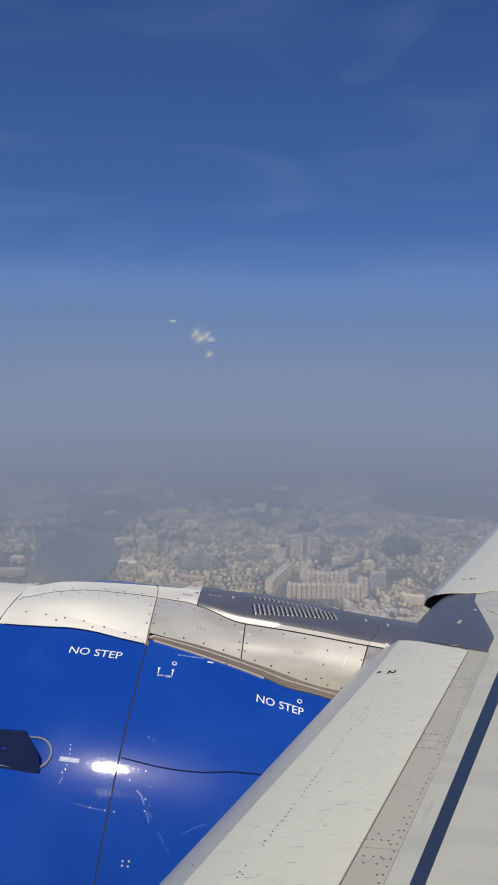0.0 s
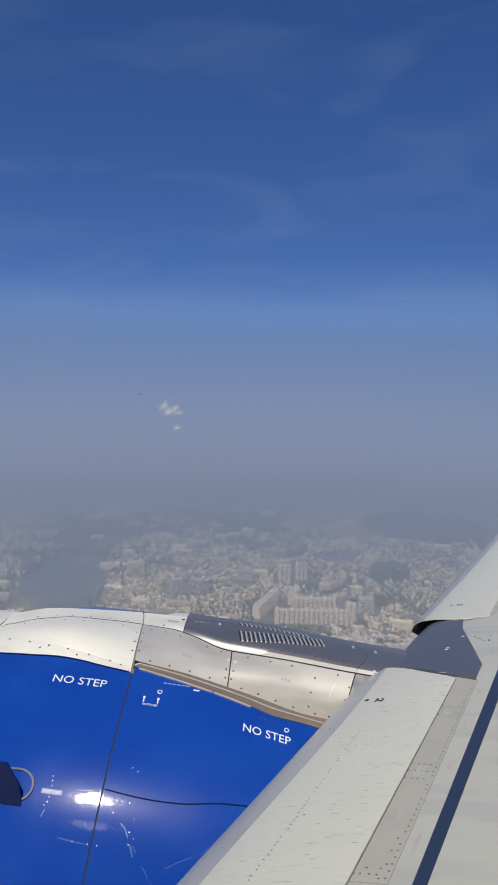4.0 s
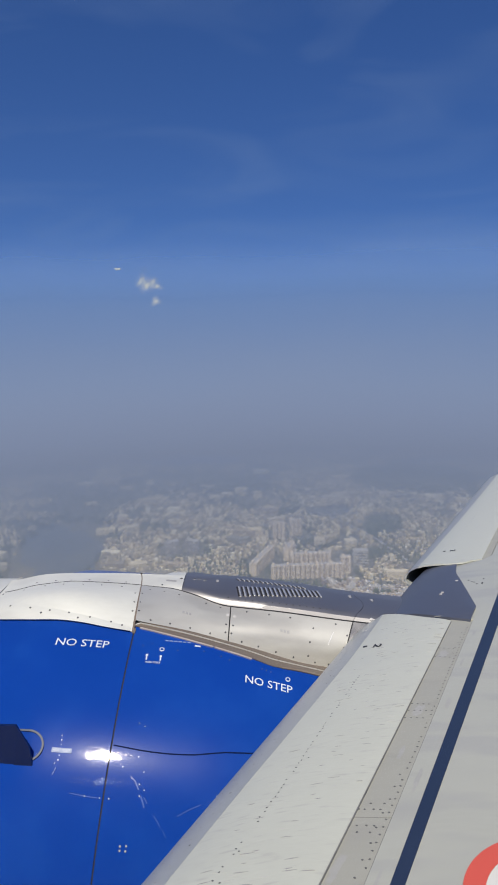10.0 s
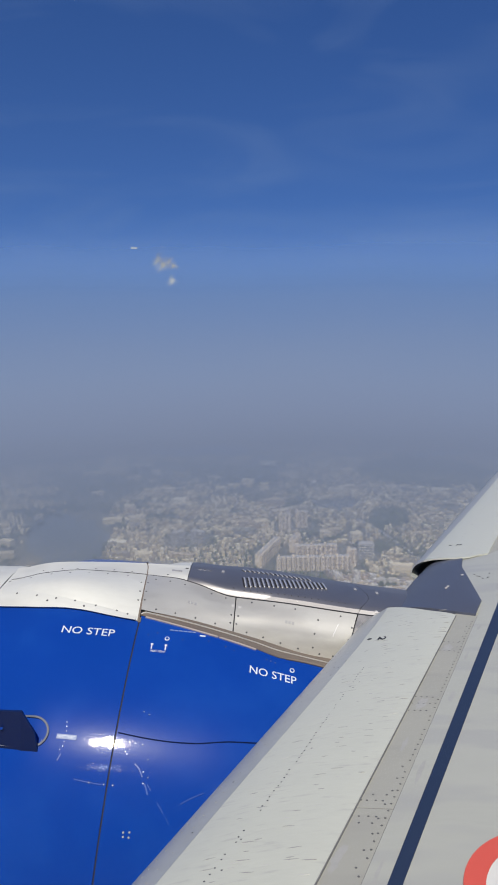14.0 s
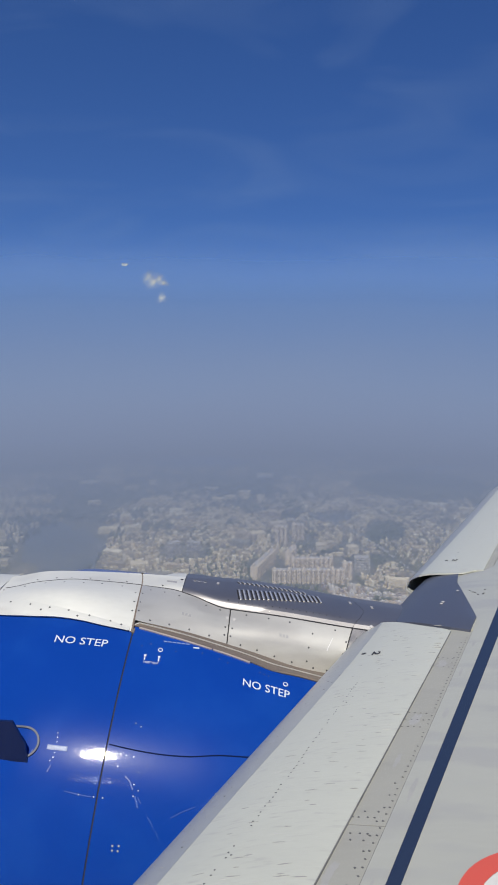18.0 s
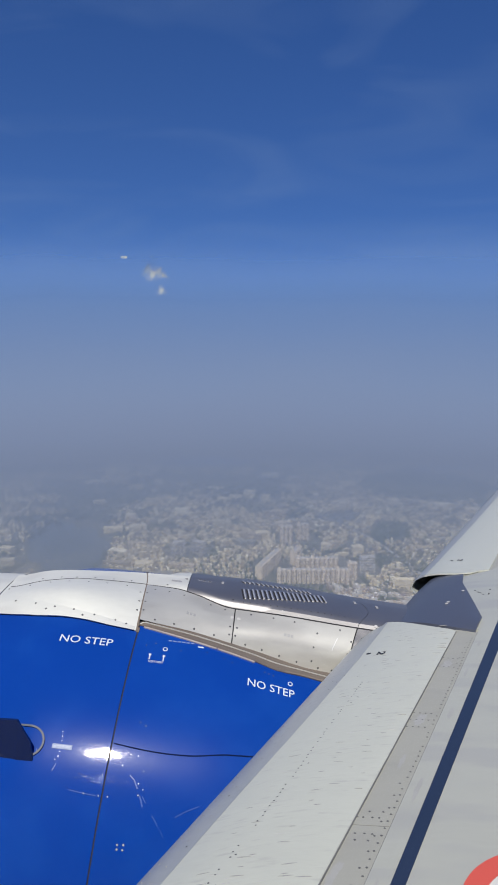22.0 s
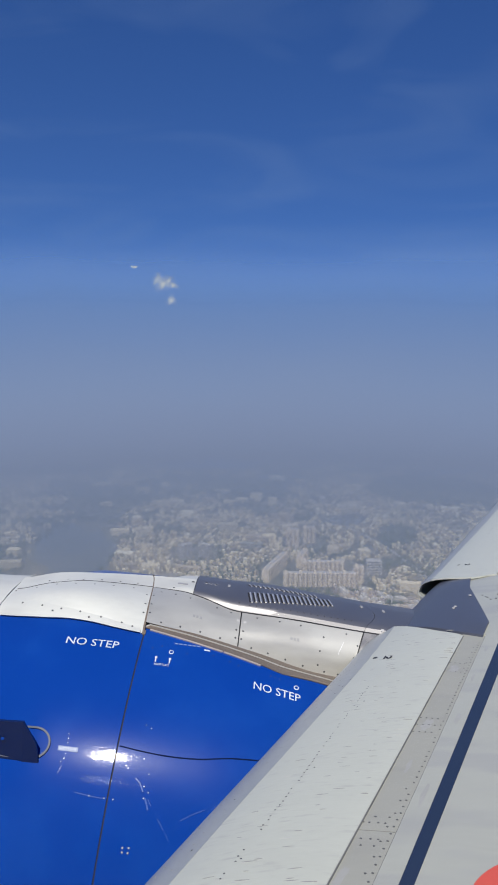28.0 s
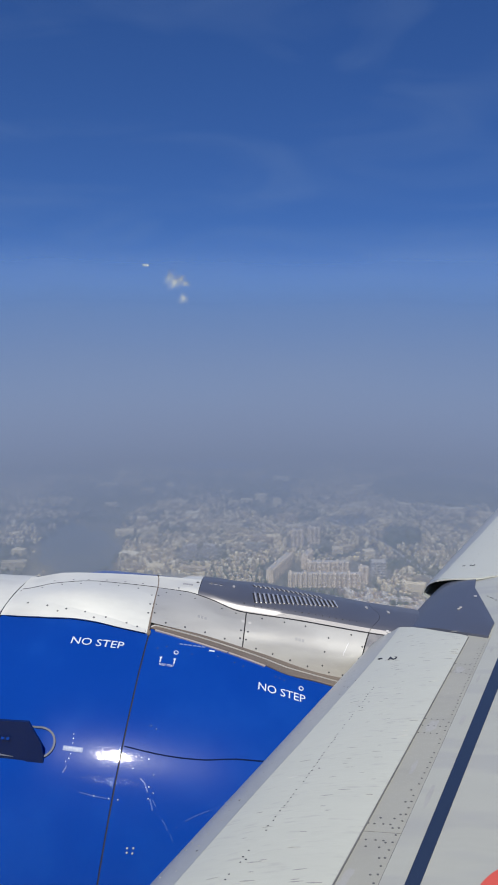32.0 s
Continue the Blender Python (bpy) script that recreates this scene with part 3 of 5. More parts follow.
part("seal", slab(span(-0.415, 0.95, 40), span(0, 1, 6), seal_f, 0.0, -0.01), SEAL, pylon, "brown grey rubber seal")
part("seal_lip", strip([(x, 0.55) for x in span(-0.41, 0.93, 40)], 0.006, seal_f, 0.004), SILVER, pylon)
part("bright_strip", strip([(x, seal_low(x) - 0.25) for x in span(-0.372, -0.02, 16)], 0.007, nac, 0.006), TAN_STRIP, pylon, "pale tan metal strip")
part("bright_strip", strip([(x, seal_low(x) - 0.25) for x in span(-0.014, 0.16, 10)], 0.007, nac, 0.006), TAN_STRIP, pylon, "pale tan metal strip")
part("bright_strip", strip([(x, seal_low(x) + 0.1) for x in span(0.30, 0.90, 20)], 0.008, nac, 0.007), SEAL, pylon, "dull metal strip")
part("corner_bracket", slab(span(-0.405, -0.390, 2), span(62.9, 64.2, 2), nac, 0.0045, -0.01), SEAL, pylon)
# the ridge line along the blister, and its lower flange
part("ridge_joint", strip([(x, 0.5) for x in span(-1.13, -0.43, 24)], 0.0048, pyl, 0.0015), GAP, pylon)
part("ridge_joint", strip([(x, 0.5) for x in span(-0.41, 1.08, 40)], 0.0045, pyl, -0.001), GAP, pylon)
part("flange", slab(span(-1.12, -0.415, 24), span(0, 1, 3), lambda x, t, l: pyl(x, flange_top(x) * t, l * (1.15 - t)), 0.010, -0.004), WHITE, pylon, "white flange")

FAST = disc_mesh("fastener", 0.0050, 0.0012, RIVET)
FAST_S = disc_mesh("fastener", 0.0035, 0.0010, RIVET)
FAST_L = disc_mesh("cap", 0.0088, 0.0014, PATCH, 12)
UPPER = ((-0.982, 0.59), (-0.883, 0.59), (-0.799, 0.55), (-0.705, 0.57), (-0.606, 0.565), (-0.512, 0.555), (-0.319, 0.55), (0.032, 0.605))
BELOW = ((-1.13, 0.45), (-1.021, 0.44), (-0.918, 0.45), (-0.819, 0.44), (-0.72, 0.44), (-0.626, 0.45), (-0.522, 0.45), (-0.374, 0.44), (-0.299, 0.44),
         (-0.22, 0.435), (-0.077, 0.44), (-0.003, 0.455), (0.131, 0.45), (0.245, 0.45), (0.353, 0.45), (0.472, 0.375), (0.586, 0.45))
FOOT = ((-1.031, 0.135), (-0.918, 0.086), (-0.853, 0.036), (-0.814, 0.055), (-0.72, 0.046), (-0.67, 0.015), (-0.616, 0.036), (-0.512, 0.036), (-0.458, 0.028),
        (-0.334, 0.06), (-0.24, 0.06), (-0.141, 0.06), (-0.042, 0.06), (0.116, 0.06), (0.2, 0.06), (0.289, 0.06), (0.378, 0.06), (0.487, 0.055), (0.556, 0.055))
JOINTS = ((0.032, 0.225), (0.067, 0.23), (0.032, 0.12), (0.062, 0.125), (0.457, 0.23), (0.452, 0.10), (0.645, 0.35), (0.63, 0.225), (0.621, 0.115),
          (0.65, 0.105), (-0.428, 0.175), (-0.398, 0.135), (-0.433, 0.275), (-0.403, 0.245), (-0.443, 0.385), (-0.408, 0.37), (0.70, 0.40), (0.69, 0.25))
for group_of in (UPPER, BELOW, FOOT, JOINTS):
    for x, s in group_of:
        proud = 0.010 * (1.15 - s / flange_top(x)) if x < -0.42 and s < flange_top(x) else 0.0
        stud("fastener", FAST, pylon, pyl, x, s, proud)
for i in range(16):
    stud("fastener", FAST_S, pylon, pyl, 0.086 + i * 0.035, 0.588 + i * 0.0020)
for x, s in ((0.037, 0.365), (0.072, 0.36), (0.769, 0.545), (0.655, 0.185)):
    stud("cap", FAST_L, pylon, pyl, x, s, 0.0, "pale round cap")
HOLE = disc_mesh("drain_hole", 0.0085, 0.001, GAP, 12)
RIM = disc_mesh("hole_rim", 0.0105, 0.0014, BRIGHT, 12, hollow=0.0086)
for x in (-0.156, -0.131, -0.102):
    stud("drain_hole", HOLE, pylon, pyl, x, 0.90)
    stud("hole_rim", RIM, pylon, pyl, x, 0.90)
stud("drain_hole", HOLE, pylon, pyl, -0.228, 0.86)
for x, s in ((-0.032, 0.915), (0.695, 0.96), (0.813, 0.94)):
    part("label_plate", slab((x - 0.007, x + 0.007), (s - 0.02, s + 0.025), pyl, 0.0015, -0.002), GREY_INK, pylon)
for x0, s0 in ((-0.19, 0.215), (0.305, 0.285)):
    for i in range(3):
        part("faded_print", slab((x0 + i * 0.017, x0 + i * 0.017 + 0.012), (s0 - 0.012, s0 + 0.02), pyl, 0.001, -0.002), GREY_INK, pylon)
part("faded_print", slab((-0.305, -0.25), (0.68, 0.74), pyl, 0.001, -0.002), GREY_INK, pylon)


def louvre(x, s0, s1, w):
    """A dark slot with a raised bright lip along its rear edge, leaning forward to the top."""
    def f(u, s, l):
        return pyl(x + u - 0.013 * (s - s0) / (s1 - s0), s, l)
    o = part("louvre", slab((-w / 2, w / 2), span(s0, s1, 3), f, 0.0010, -0.004), GAP, pylon, "dark slot with a bright lip")
    part("lip", slab((w * 0.10, w * 0.64), span(s0, s1, 3), f, 0.005, -0.002), BRIGHT, o)


for i in range(19):
    k = i / 18
    louvre(0.090 + 0.430 * k, 0.645 + 0.20 * k, 0.828 + 0.132 * k, 0.0145)
for i in range(15):
    louvre(0.085 + i * 0.0257, 0.968, 1.005, 0.010)

# ---- wing: leading edge swept and raised; y outboard, d aft of the leading edge ----
LE_X, SWEEP, LE_Z, DIHED = -0.880, 0.47, -1.3927, 0.1124
CHORD, THICK = 5.0, 0.12


def airfoil(d):
    xi = max(d, 0) / CHORD
    return 5 * THICK * CHORD * (0.2969 * math.sqrt(xi) - 0.126 * xi - 0.3516 * xi**2 + 0.2843 * xi**3 - 0.1015 * xi**4)


def wing_f(y, d, lift):
    """Negative d goes round the nose to the underside."""
    h = airfoil(abs(d)) * (1 if d >= 0 else -0.40)
    return Vector((LE_X + SWEEP * y + (d if d >= 0 else -1.4 * d) - (lift * 0.6 if abs(d) < 0.02 else 0), y, LE_Z + DIHED * y + h + (lift if d >= 0 else -lift)))


wing = thing("aircraft_wing", (1.5, 0.0, -1.2), "light grey swept airliner wing with a navy stripe and red ring", "wing")
DS = [-4.4, -3.2, -2.2, -1.4, -0.8, -0.4, -0.2, -0.1, -0.05, -0.02, 0, 0.01, 0.03, 0.06, 0.1, 0.16, 0.24, 0.34, 0.46, 0.6, 0.8, 1.1, 1.5, 2.0, 2.6, 3.4, 4.4]


def wing_skin(y0, y1, n):
    bm = bmesh.new()
    rows = []
    for y in span(y0, y1, n):
        taper = 1.0 if y < 4.6 else 1.0 - (y - 4.6) * 0.045
        rows.append([bm.verts.new(wing_f(y, d * (taper if abs(d) > 1 else 1), -0.022 if abs(d) < 0.505 else -0.006)) for d in DS])
    for a, b in zip(rows, rows[1:]):
        for k in range(len(DS) - 1):
            bm.faces.new((a[k], b[k], b[k + 1], a[k + 1]))
        bm.faces.new((a[-1], b[-1], b[0], a[0]))
    bm.faces.new(rows[0])
    bm.faces.new(rows[-1][::-1])
    return bm


part("wing_body", wing_skin(-0.08, 14.5, 40), WING, wing, "grey fixed leading edge and box")
skin = part("upper_skin", slab(span(-0.05, 9.0, 40), [0.5265, 0.56, 0.7, 0.9, 1.2, 1.6, 2.2, 3.0], wing_f, 0.0, -0.004), WING, wing, "light grey upper skin")
part("stripe", slab(span(0.0, 8.0, 40), (0, 0.5, 1), lambda y, t, l: wing_f(y, 0.585 + 0.008 * (y - 1.57) + (0.035 + 0.012 * (y - 1.57)) * t, l), 0.002, -0.002), NAVY, wing, "navy blue painted line")


def wing_xy(x, y, lift):
    return wing_f(y, x - LE_X - SWEEP * y, lift)


bm, bm2 = bmesh.new(), bmesh.new()
for b_, r0, r1, lift in ((bm, 0.216, 0.263, 0.003), (bm2, 0.0, 0.216, 0.002)):
    inner = [b_.verts.new(wing_xy(0.83 + r0 * math.cos(2 * math.pi * k / 64), 1.43 + r0 * math.sin(2 * math.pi * k / 64), lift)) for k in range(64)] if r0 else None
    outer = [b_.verts.new(wing_xy(0.83 + r1 * math.cos(2 * math.pi * k / 64), 1.43 + r1 * math.sin(2 * math.pi * k / 64), lift)) for k in range(64)]
    mid = b_.verts.new(wing_xy(0.83, 1.43, lift)) if not r0 else None
    for k in range(64):
        k2 = (k + 1) % 64
        b_.faces.new((inner[k], outer[k], outer[k2], inner[k2]) if r0 else (mid, outer[k], outer[k2]))
part("ring_marking", bm, RED, wing, "red painted ring")
GRIME = material("grey_grime", (0.43, 0.43, 0.40), 0.5, blotch=0.12, blotch_scale=20)
random.seed(5)
for y, d, ry, rd in ((1.95, 0.556, 0.06, 0.016), (2.42, 0.560, 0.05, 0.020), (2.78, 0.552, 0.045, 0.012), (3.10, 0.556, 0.035, 0.014), (1.55, 0.552, 0.05, 0.010)):
    bm = bmesh.new()
    bm.faces.new([bm.verts.new(wing_f(y + ry * math.cos(a) * random.uniform(0.7, 1.1), d + rd * 0.55 * math.sin(a) * random.uniform(0.6, 1.1), 0.0006)) for a in span(0, 5.98, 20)])
    part("stain", bm, GRIME, wing, "faint grey grime")
part("ring_field", bm2, CREAM, wing, "off-white field inside the ring")

# the dark fairing between the slats, where the pylon meets the wing
slat_end = smooth_table((-0.6, -0.05, 0.0, 0.049, 0.118, 0.22, 0.381, 0.521), (3.62, 3.66, 3.70, 3.623, 3.564, 3.478, 3.348, 3.265))
outer_end = smooth_table((-0.6, -0.05, 0.0, 0.047, 0.17, 0.268, 0.396, 0.461, 0.521), (4.50, 4.58, 4.62, 4.577, 4.477, 4.41, 4.362, 4.399, 4.42))
dark_aft = smooth_table((3.2, 3.265, 3.421, 4.179, 4.41, 4.45, 4.5), (0.524, 0.521, 0.530, 0.300, 0.268, 0.50, 0.505))


def saddle(d, t, lift):
    y0, y1 = slat_end(d) + 0.006, outer_end(d) - 0.006
    if d > 0.268:
        y1 = 4.41 + (d - 0.268) * (4.179 - 4.41) / 0.032 if d < 0.30 else 4.179 + (d - 0.30) * (3.421 - 4.179) / 0.23
    y = y0 + (max(y1, y0 + 0.02) - y0) * t
    return wing_f(y, d, lift + 0.010 * math.sin(math.pi * t))


part("saddle_fairing", slab([-0.5, -0.3, -0.15, -0.06, -0.02, 0, 0.012, 0.03, 0.06, 0.1, 0.15, 0.2, 0.24, 0.268, 0.284, 0.30, 0.34, 0.38, 0.43, 0.48, 0.515], span(0, 1, 12), saddle, 0.004, -0.03),
     DARK, wing, "dark blue grey fairing over the leading edge")
part("shroud", slab(span(3.3, 9.0, 60), span(0, 1, 5), lambda y, t, l: wing_f(y, dark_aft(y) - 0.03 + (0.559 - dark_aft(y)) * t, l), -0.001, -0.008), WING, wing, "light grey panel")
for y, d in ((3.946, 0.343), (3.723, 0.296), (3.752, 0.299)):
    stud("fastener", FAST_L, wing, wing_f, y, d, 0.016)


for y, d in ((3.941, 0.428), (3.888, 0.463), (3.904, 0.492), (3.981, 0.403), (3.984, 0.488), (3.93, 0.44), (3.89, 0.49)):
    stud("fastener", FAST, wing, wing_f, y, d, 0.0)


def slat(label, y_lo, y_hi, n, group="wing slats"):
    """A slat: bare metal nose and painted upper skin, with a thin trailing edge."""
    mid = wing_f(sum((y_lo(0.2), y_hi(0.2))) / 2, 0.2, 0)
    ob = thing("leading_edge_slat", tuple(mid), label, "wing slat", group)

    def f(t, d, lift):
        y = y_lo(d) + (y_hi(d) - y_lo(d)) * t
        return wing_f(y, d, lift)

    edge_d = smooth_table((1.0, 1.9, 2.47, 3.0, 3.3, 4.4, 4.83, 5.45, 6.25, 9.0), (0.122, 0.124, 0.136, 0.142, 0.136, 0.090, 0.104, 0.117, 0.132, 0.15))

    def nose(t, q, lift):
        y = y_lo(0.1) + (y_hi(0.1) - y_lo(0.1)) * t
        d = -0.42 * (1 - q / 0.6) if q < 0.6 else edge_d(y) * (q - 0.6) / 0.4
        d = math.copysign(d * d / 0.42, d) if d < 0 else edge_d(y) * ((q - 0.6) / 0.4)**2
        y = y_lo(d) + (y_hi(d) - y_lo(d)) * t
        return wing_f(y, d, lift)

    def panel(t, q, lift):
        y = y_lo(0.1) + (y_hi(0.1) - y_lo(0.1)) * t
        d = edge_d(y) + (0.519 - edge_d(y)) * q
        y = y_lo(d) + (y_hi(d) - y_lo(d)) * t
        return wing_f(y, d, lift - max(0.0, q - 0.9) * 0.03)

    part("nose_skin", slab(span(0, 1, n), span(0, 1, 24), nose, 0.0035, -0.004), EDGE, ob, "bare metal nose")
    part("upper_skin", slab(span(0, 1, n), span(0, 1, 16), panel, 0.003, -0.006), SLAT, ob, "weathered white paint with dirt streaks")
    return ob, f


slat_in, slat_in_f = slat("weathered white wing slat standing slightly out, bare metal nose", lambda d: 0.35, slat_end, 36)
slat_out, slat_out_f = slat("weathered white outer wing slat beyond the pylon", outer_end, lambda d: 9.0, 36)
RIV = disc_mesh("rivet", 0.0029, 0.0008, RIVET, 6)
for i in range(58):
    y = 1.50 + i * 0.0215 + random.uniform(-0.004, 0.004)
    if random.random() < (0.86 if y < 2.35 else 0.62):
        stud("rivet", RIV, slat_in, wing_f, y, 0.256 + 0.006 * math.sin(y * 4) + random.uniform(-0.003, 0.003), 0.0025)
    if random.random() < 0.10:
        stud("rivet", RIV, slat_in, wing_f, y + 0.008, 0.272 + random.uniform(-0.004, 0.012), 0.0025)
for y, d in ((2.83, 0.105), (2.80, 0.13), (2.86, 0.14), (2.74, 0.12), (2.02, 0.09), (1.78, 0.10)):
    stud("rivet", RIV, slat_in, wing_f, y, d, 0.003)
NOSE_RIV = disc_mesh("rivet", 0.0024, 0.0007, GREY_INK, 6)   # faint rows along the bare nose
for d, pitch in ((0.048, 0.034), (0.088, 0.052)):
    for i in range(int(1.75 / pitch)):
        if random.random() < 0.8:
            stud("rivet", NOSE_RIV, slat_in, wing_f, 1.45 + i * pitch + random.uniform(-0.005, 0.005), d + random.uniform(-0.003, 0.003), 0.0034)
for i in range(12):
    stud("rivet", RIV, slat_out, wing_f, 4.9 + i * 0.11, 0.26, 0.0025)
# dark strip puts the shade of the trailing edge gap into colour
part("trailing_seal", strip([(y, 0.5205) for y in span(0.4, 3.26, 40)], 0.0028, wing_f, -0.001, 0.002), DULL, slat_in, "painted shade of the gap along the trailing edge")
part("end_seal", strip([(slat_end(d) + 0.003, d) for d in span(0.015, 0.515, 24)], 0.005, wing_f, 0.003, 0.003), RIVET, slat_in, "dark seal at the end of the slat")


def numeral(y0, d0, parent):
    stud("stencil_dot", DOT, parent, wing_f, y0 + 0.020, d0 - 0.043, 0.003)

    def f(s, t):
        y, d = y0 + 0.016 - 0.042 * s - 0.018 * t, d0 + 0.038 * t
        return wing_f(y, d, 0.003), Vector((0, 0, 1))
    part("stencil_numeral", lettering("2", f, 0.035), INK, parent, "black stencilled numeral")


DOT = disc_mesh("stencil_dot", 0.0115, 0.001, INK, 10)
numeral(3.06, 0.215, slat_in)
numeral(4.77, 0.26, slat_out)
# dirt dashes blown along the flow
random.seed(11)
DASH = []
for k in range(6):
    b_ = bmesh.new()
    ln, wd = 0.005 + 0.0028 * k, 0.0012 + 0.0004 * (k % 3)
    vs = [b_.verts.new((x * ln, y * wd, z)) for z in (0.0003, -0.002) for x, y in ((-1, 0), (-0.3, -1), (1, -0.25), (0.8, 0.4), (-0.2, 0.9))]
    b_.faces.new(vs[:5])
    for i in range(5):
        b_.faces.new((vs[i], vs[5 + i], vs[5 + (i + 1) % 5], vs[(i + 1) % 5]))
    bmesh.ops.recalc_face_normals(b_, faces=b_.faces)
    me = bpy.data.meshes.new("dirt_streak")
    b_.to_mesh(me)
    b_.free()
    me.materials.append(STREAK if k % 3 else PATCH)
    DASH.append(me)
for i in range(150):
    y, d = 1.4 + 1.95 * random.random(), 0.20 + 0.30 * random.random()**1.2
    nrm = normal_of(wing_f, y, d)
    o = new("dirt_streak", DASH[random.randrange(6)])
    o.parent = slat_in
    ax = Vector((1, 0.1 * random.uniform(-1, 1), 0))
    ax = (ax - nrm * ax.dot(nrm)).normalized()
    rot = Matrix((ax, nrm.cross(ax), nrm)).transposed().to_4x4()
    o.matrix_basis = Matrix.Translation(wing_f(y, d, 0.003) - base_of(slat_in)) @ rot

# the fixed leading edge that shows behind the slats, riveted to its ribs
PANEL = material("beige_grey_primer", (0.410, 0.408, 0.352), 0.5, blotch=0.07, blotch_scale=4.0, grain=0.05,
                 second=(0.31, 0.30, 0.28), second_amount=0.35, second_scale=6.0, second_edge=(0.52, 0.72), stretch=(0.7, 2.0, 1.0))
SUNK = -0.007


def panel_f(y, d, lift):
    return wing_f(y, d, lift + SUNK)


def seam_y(d):
    return 1.795 + (0.523 - d) * 0.19


def fixed_edge(y_lo, y_hi, aft, label):
    """A panel between two slanting joints."""
    def f(t, d, lift):
        return panel_f(y_lo(d) + (y_hi(d) - y_lo(d)) * t, d, lift)
    return part("leading_edge_panel", slab(span(0, 1, 24), span(0.10, aft, 14), f, 0.0, -0.005), PANEL, wing, label)


PANEL_LABEL = "beige grey riveted panel behind the slat"
fixed_edge(lambda d: 0.3, lambda d: seam_y(d) - 0.0015, 0.5235, PANEL_LABEL)
edge_in = fixed_edge(lambda d: seam_y(d) + 0.0015, lambda d: 3.55 if d < 0.3 else 3.40, 0.5235, PANEL_LABEL)
fixed_edge(lambda d: 4.36, lambda d: 9.0, 0.468, PANEL_LABEL)
part("panel_joint", strip([(seam_y(d), d) for d in span(0.30, 0.520, 12)], 0.005, panel_f, -0.0008, 0.001), DULL, edge_in)
PIN_PAINT = material("worn_rivet_head", (0.15, 0.15, 0.15), 0.5, metal=0.3)
PIN = disc_mesh("rivet", 0.0034, 0.0008, PIN_PAINT, 6)
part("aft_seal", strip([(y, 0.5248) for y in span(0.4, 3.27, 60)], 0.0036, wing_f, -0.0045, 0.002), DULL, edge_in, "dark line along the aft edge")
random.seed(29)
for row, (d, pitch) in enumerate(((0.511, 0.030), (0.496, 0.060))):
    for i in range(int(1.85 / pitch)):
        y = 1.40 + i * pitch
        if random.random() < 0.93 and not (row and 2.0 < y < 2.9):
            stud("rivet", PIN, edge_in, panel_f, y, d + random.uniform(-0.002, 0.002), 0.0)
for y0, slope in ((2.936, 0.38), (2.846, 0.34), (2.430, 0.28), (2.382, 0.25), (2.332, 0.22)):
    for d in span(0.30, 0.49, 9):
        stud("rivet", PIN, edge_in, panel_f, y0 + (0.526 - d) * slope, d, 0.0)
for off in (-0.060, -0.034, 0.034, 0.060):
    for d in span(0.315, 0.485, 8 if abs(off) < 0.05 else 5):
        stud("rivet", PIN, edge_in, panel_f, seam_y(d) + off, d + random.uniform(-0.003, 0.003), 0.0)
for y, d, ry, rd in ((2.90, 0.455, 0.045, 0.05), (2.40, 0.46, 0.05, 0.045), (2.12, 0.470, 0.05, 0.02), (1.62, 0.44, 0.06, 0.03)):
    bm = bmesh.new()
    bm.faces.new([bm.verts.new(panel_f(y + ry * math.cos(a) * random.uniform(0.6, 1.1), d + rd * 0.5 * math.sin(a) * random.uniform(0.5, 1.1), 0.0005)) for a in span(0, 5.98, 22)])
    part("stain", bm, GRIME, edge_in, "dark grey grime round the rivets")
# both slats stand part way out: slid forward, square to the leading edge, and a little down
SLIDE = Vector((-0.0819, 0.0385, -0.0150))
for ob in (slat_in, slat_out):
    ob.matrix_world = AIR @ Matrix.Translation(BASES[ob] + SLIDE)

# ---- cabin wall and window round the camera ----
FY, FZ, FR = -1.83, -0.45, 1.98


def hull(x, ang, lift):
    a = radians(ang)
    return Vector((x, FY + (FR + lift) * math.cos(a), FZ + (FR + lift) * math.sin(a)))


fuselage = thing("fuselage", (0, FY, FZ - FR), "white rounded airliner fuselage", "fuselage", kind="structure")
A0, A1, X1 = 5.8, 20.4, 0.17
ANG = span(A1, 360 + A0, 72)
part("hull_skin", slab(span(-7, 7, 14), ANG, hull, 0.0, -0.05), FUSE, fuselage)
for x0, x1 in ((-7, -X1), (X1, 7)):
    part("hull_skin", slab(span(x0, x1, 8), span(A0, A1, 8), hull, 0.0, -0.05), FUSE, fuselage)
for sgn in (-1, 1):
    b_ = bmesh.new()
    bmesh.ops.create_circle(b_, cap_ends=True, radius=FR, segments=64, matrix=Matrix.Translation((7 * sgn, FY, FZ)) @ Euler((0, radians(90), 0)).to_matrix().to_4x4())
    part("bulkhead", b_, CABIN, fuselage)
window = thing("cabin_window", (0, 0.09, -0.2), "oval airliner cabin window with a scratched acrylic pane", "window")


def window_ring(inner, t, lift):
    """From the oval opening out to the cut-out in the hull."""
    th = 2 * math.pi * inner
    c, s = math.cos(th), math.sin(th)
    k = max(abs(c), abs(s))
    ox, oa = 0.125 * c, 13.1 + 5.3 * s
    px, pa = (X1 + 0.005) * c / k, 13.1 + 7.4 * s / k
    return hull(ox + (px - ox) * t, oa + (pa - oa) * t, lift)


part("window_frame", slab(span(0, 1, 48), span(0, 1, 3), window_ring, 0.001, -0.06), CABIN, window)

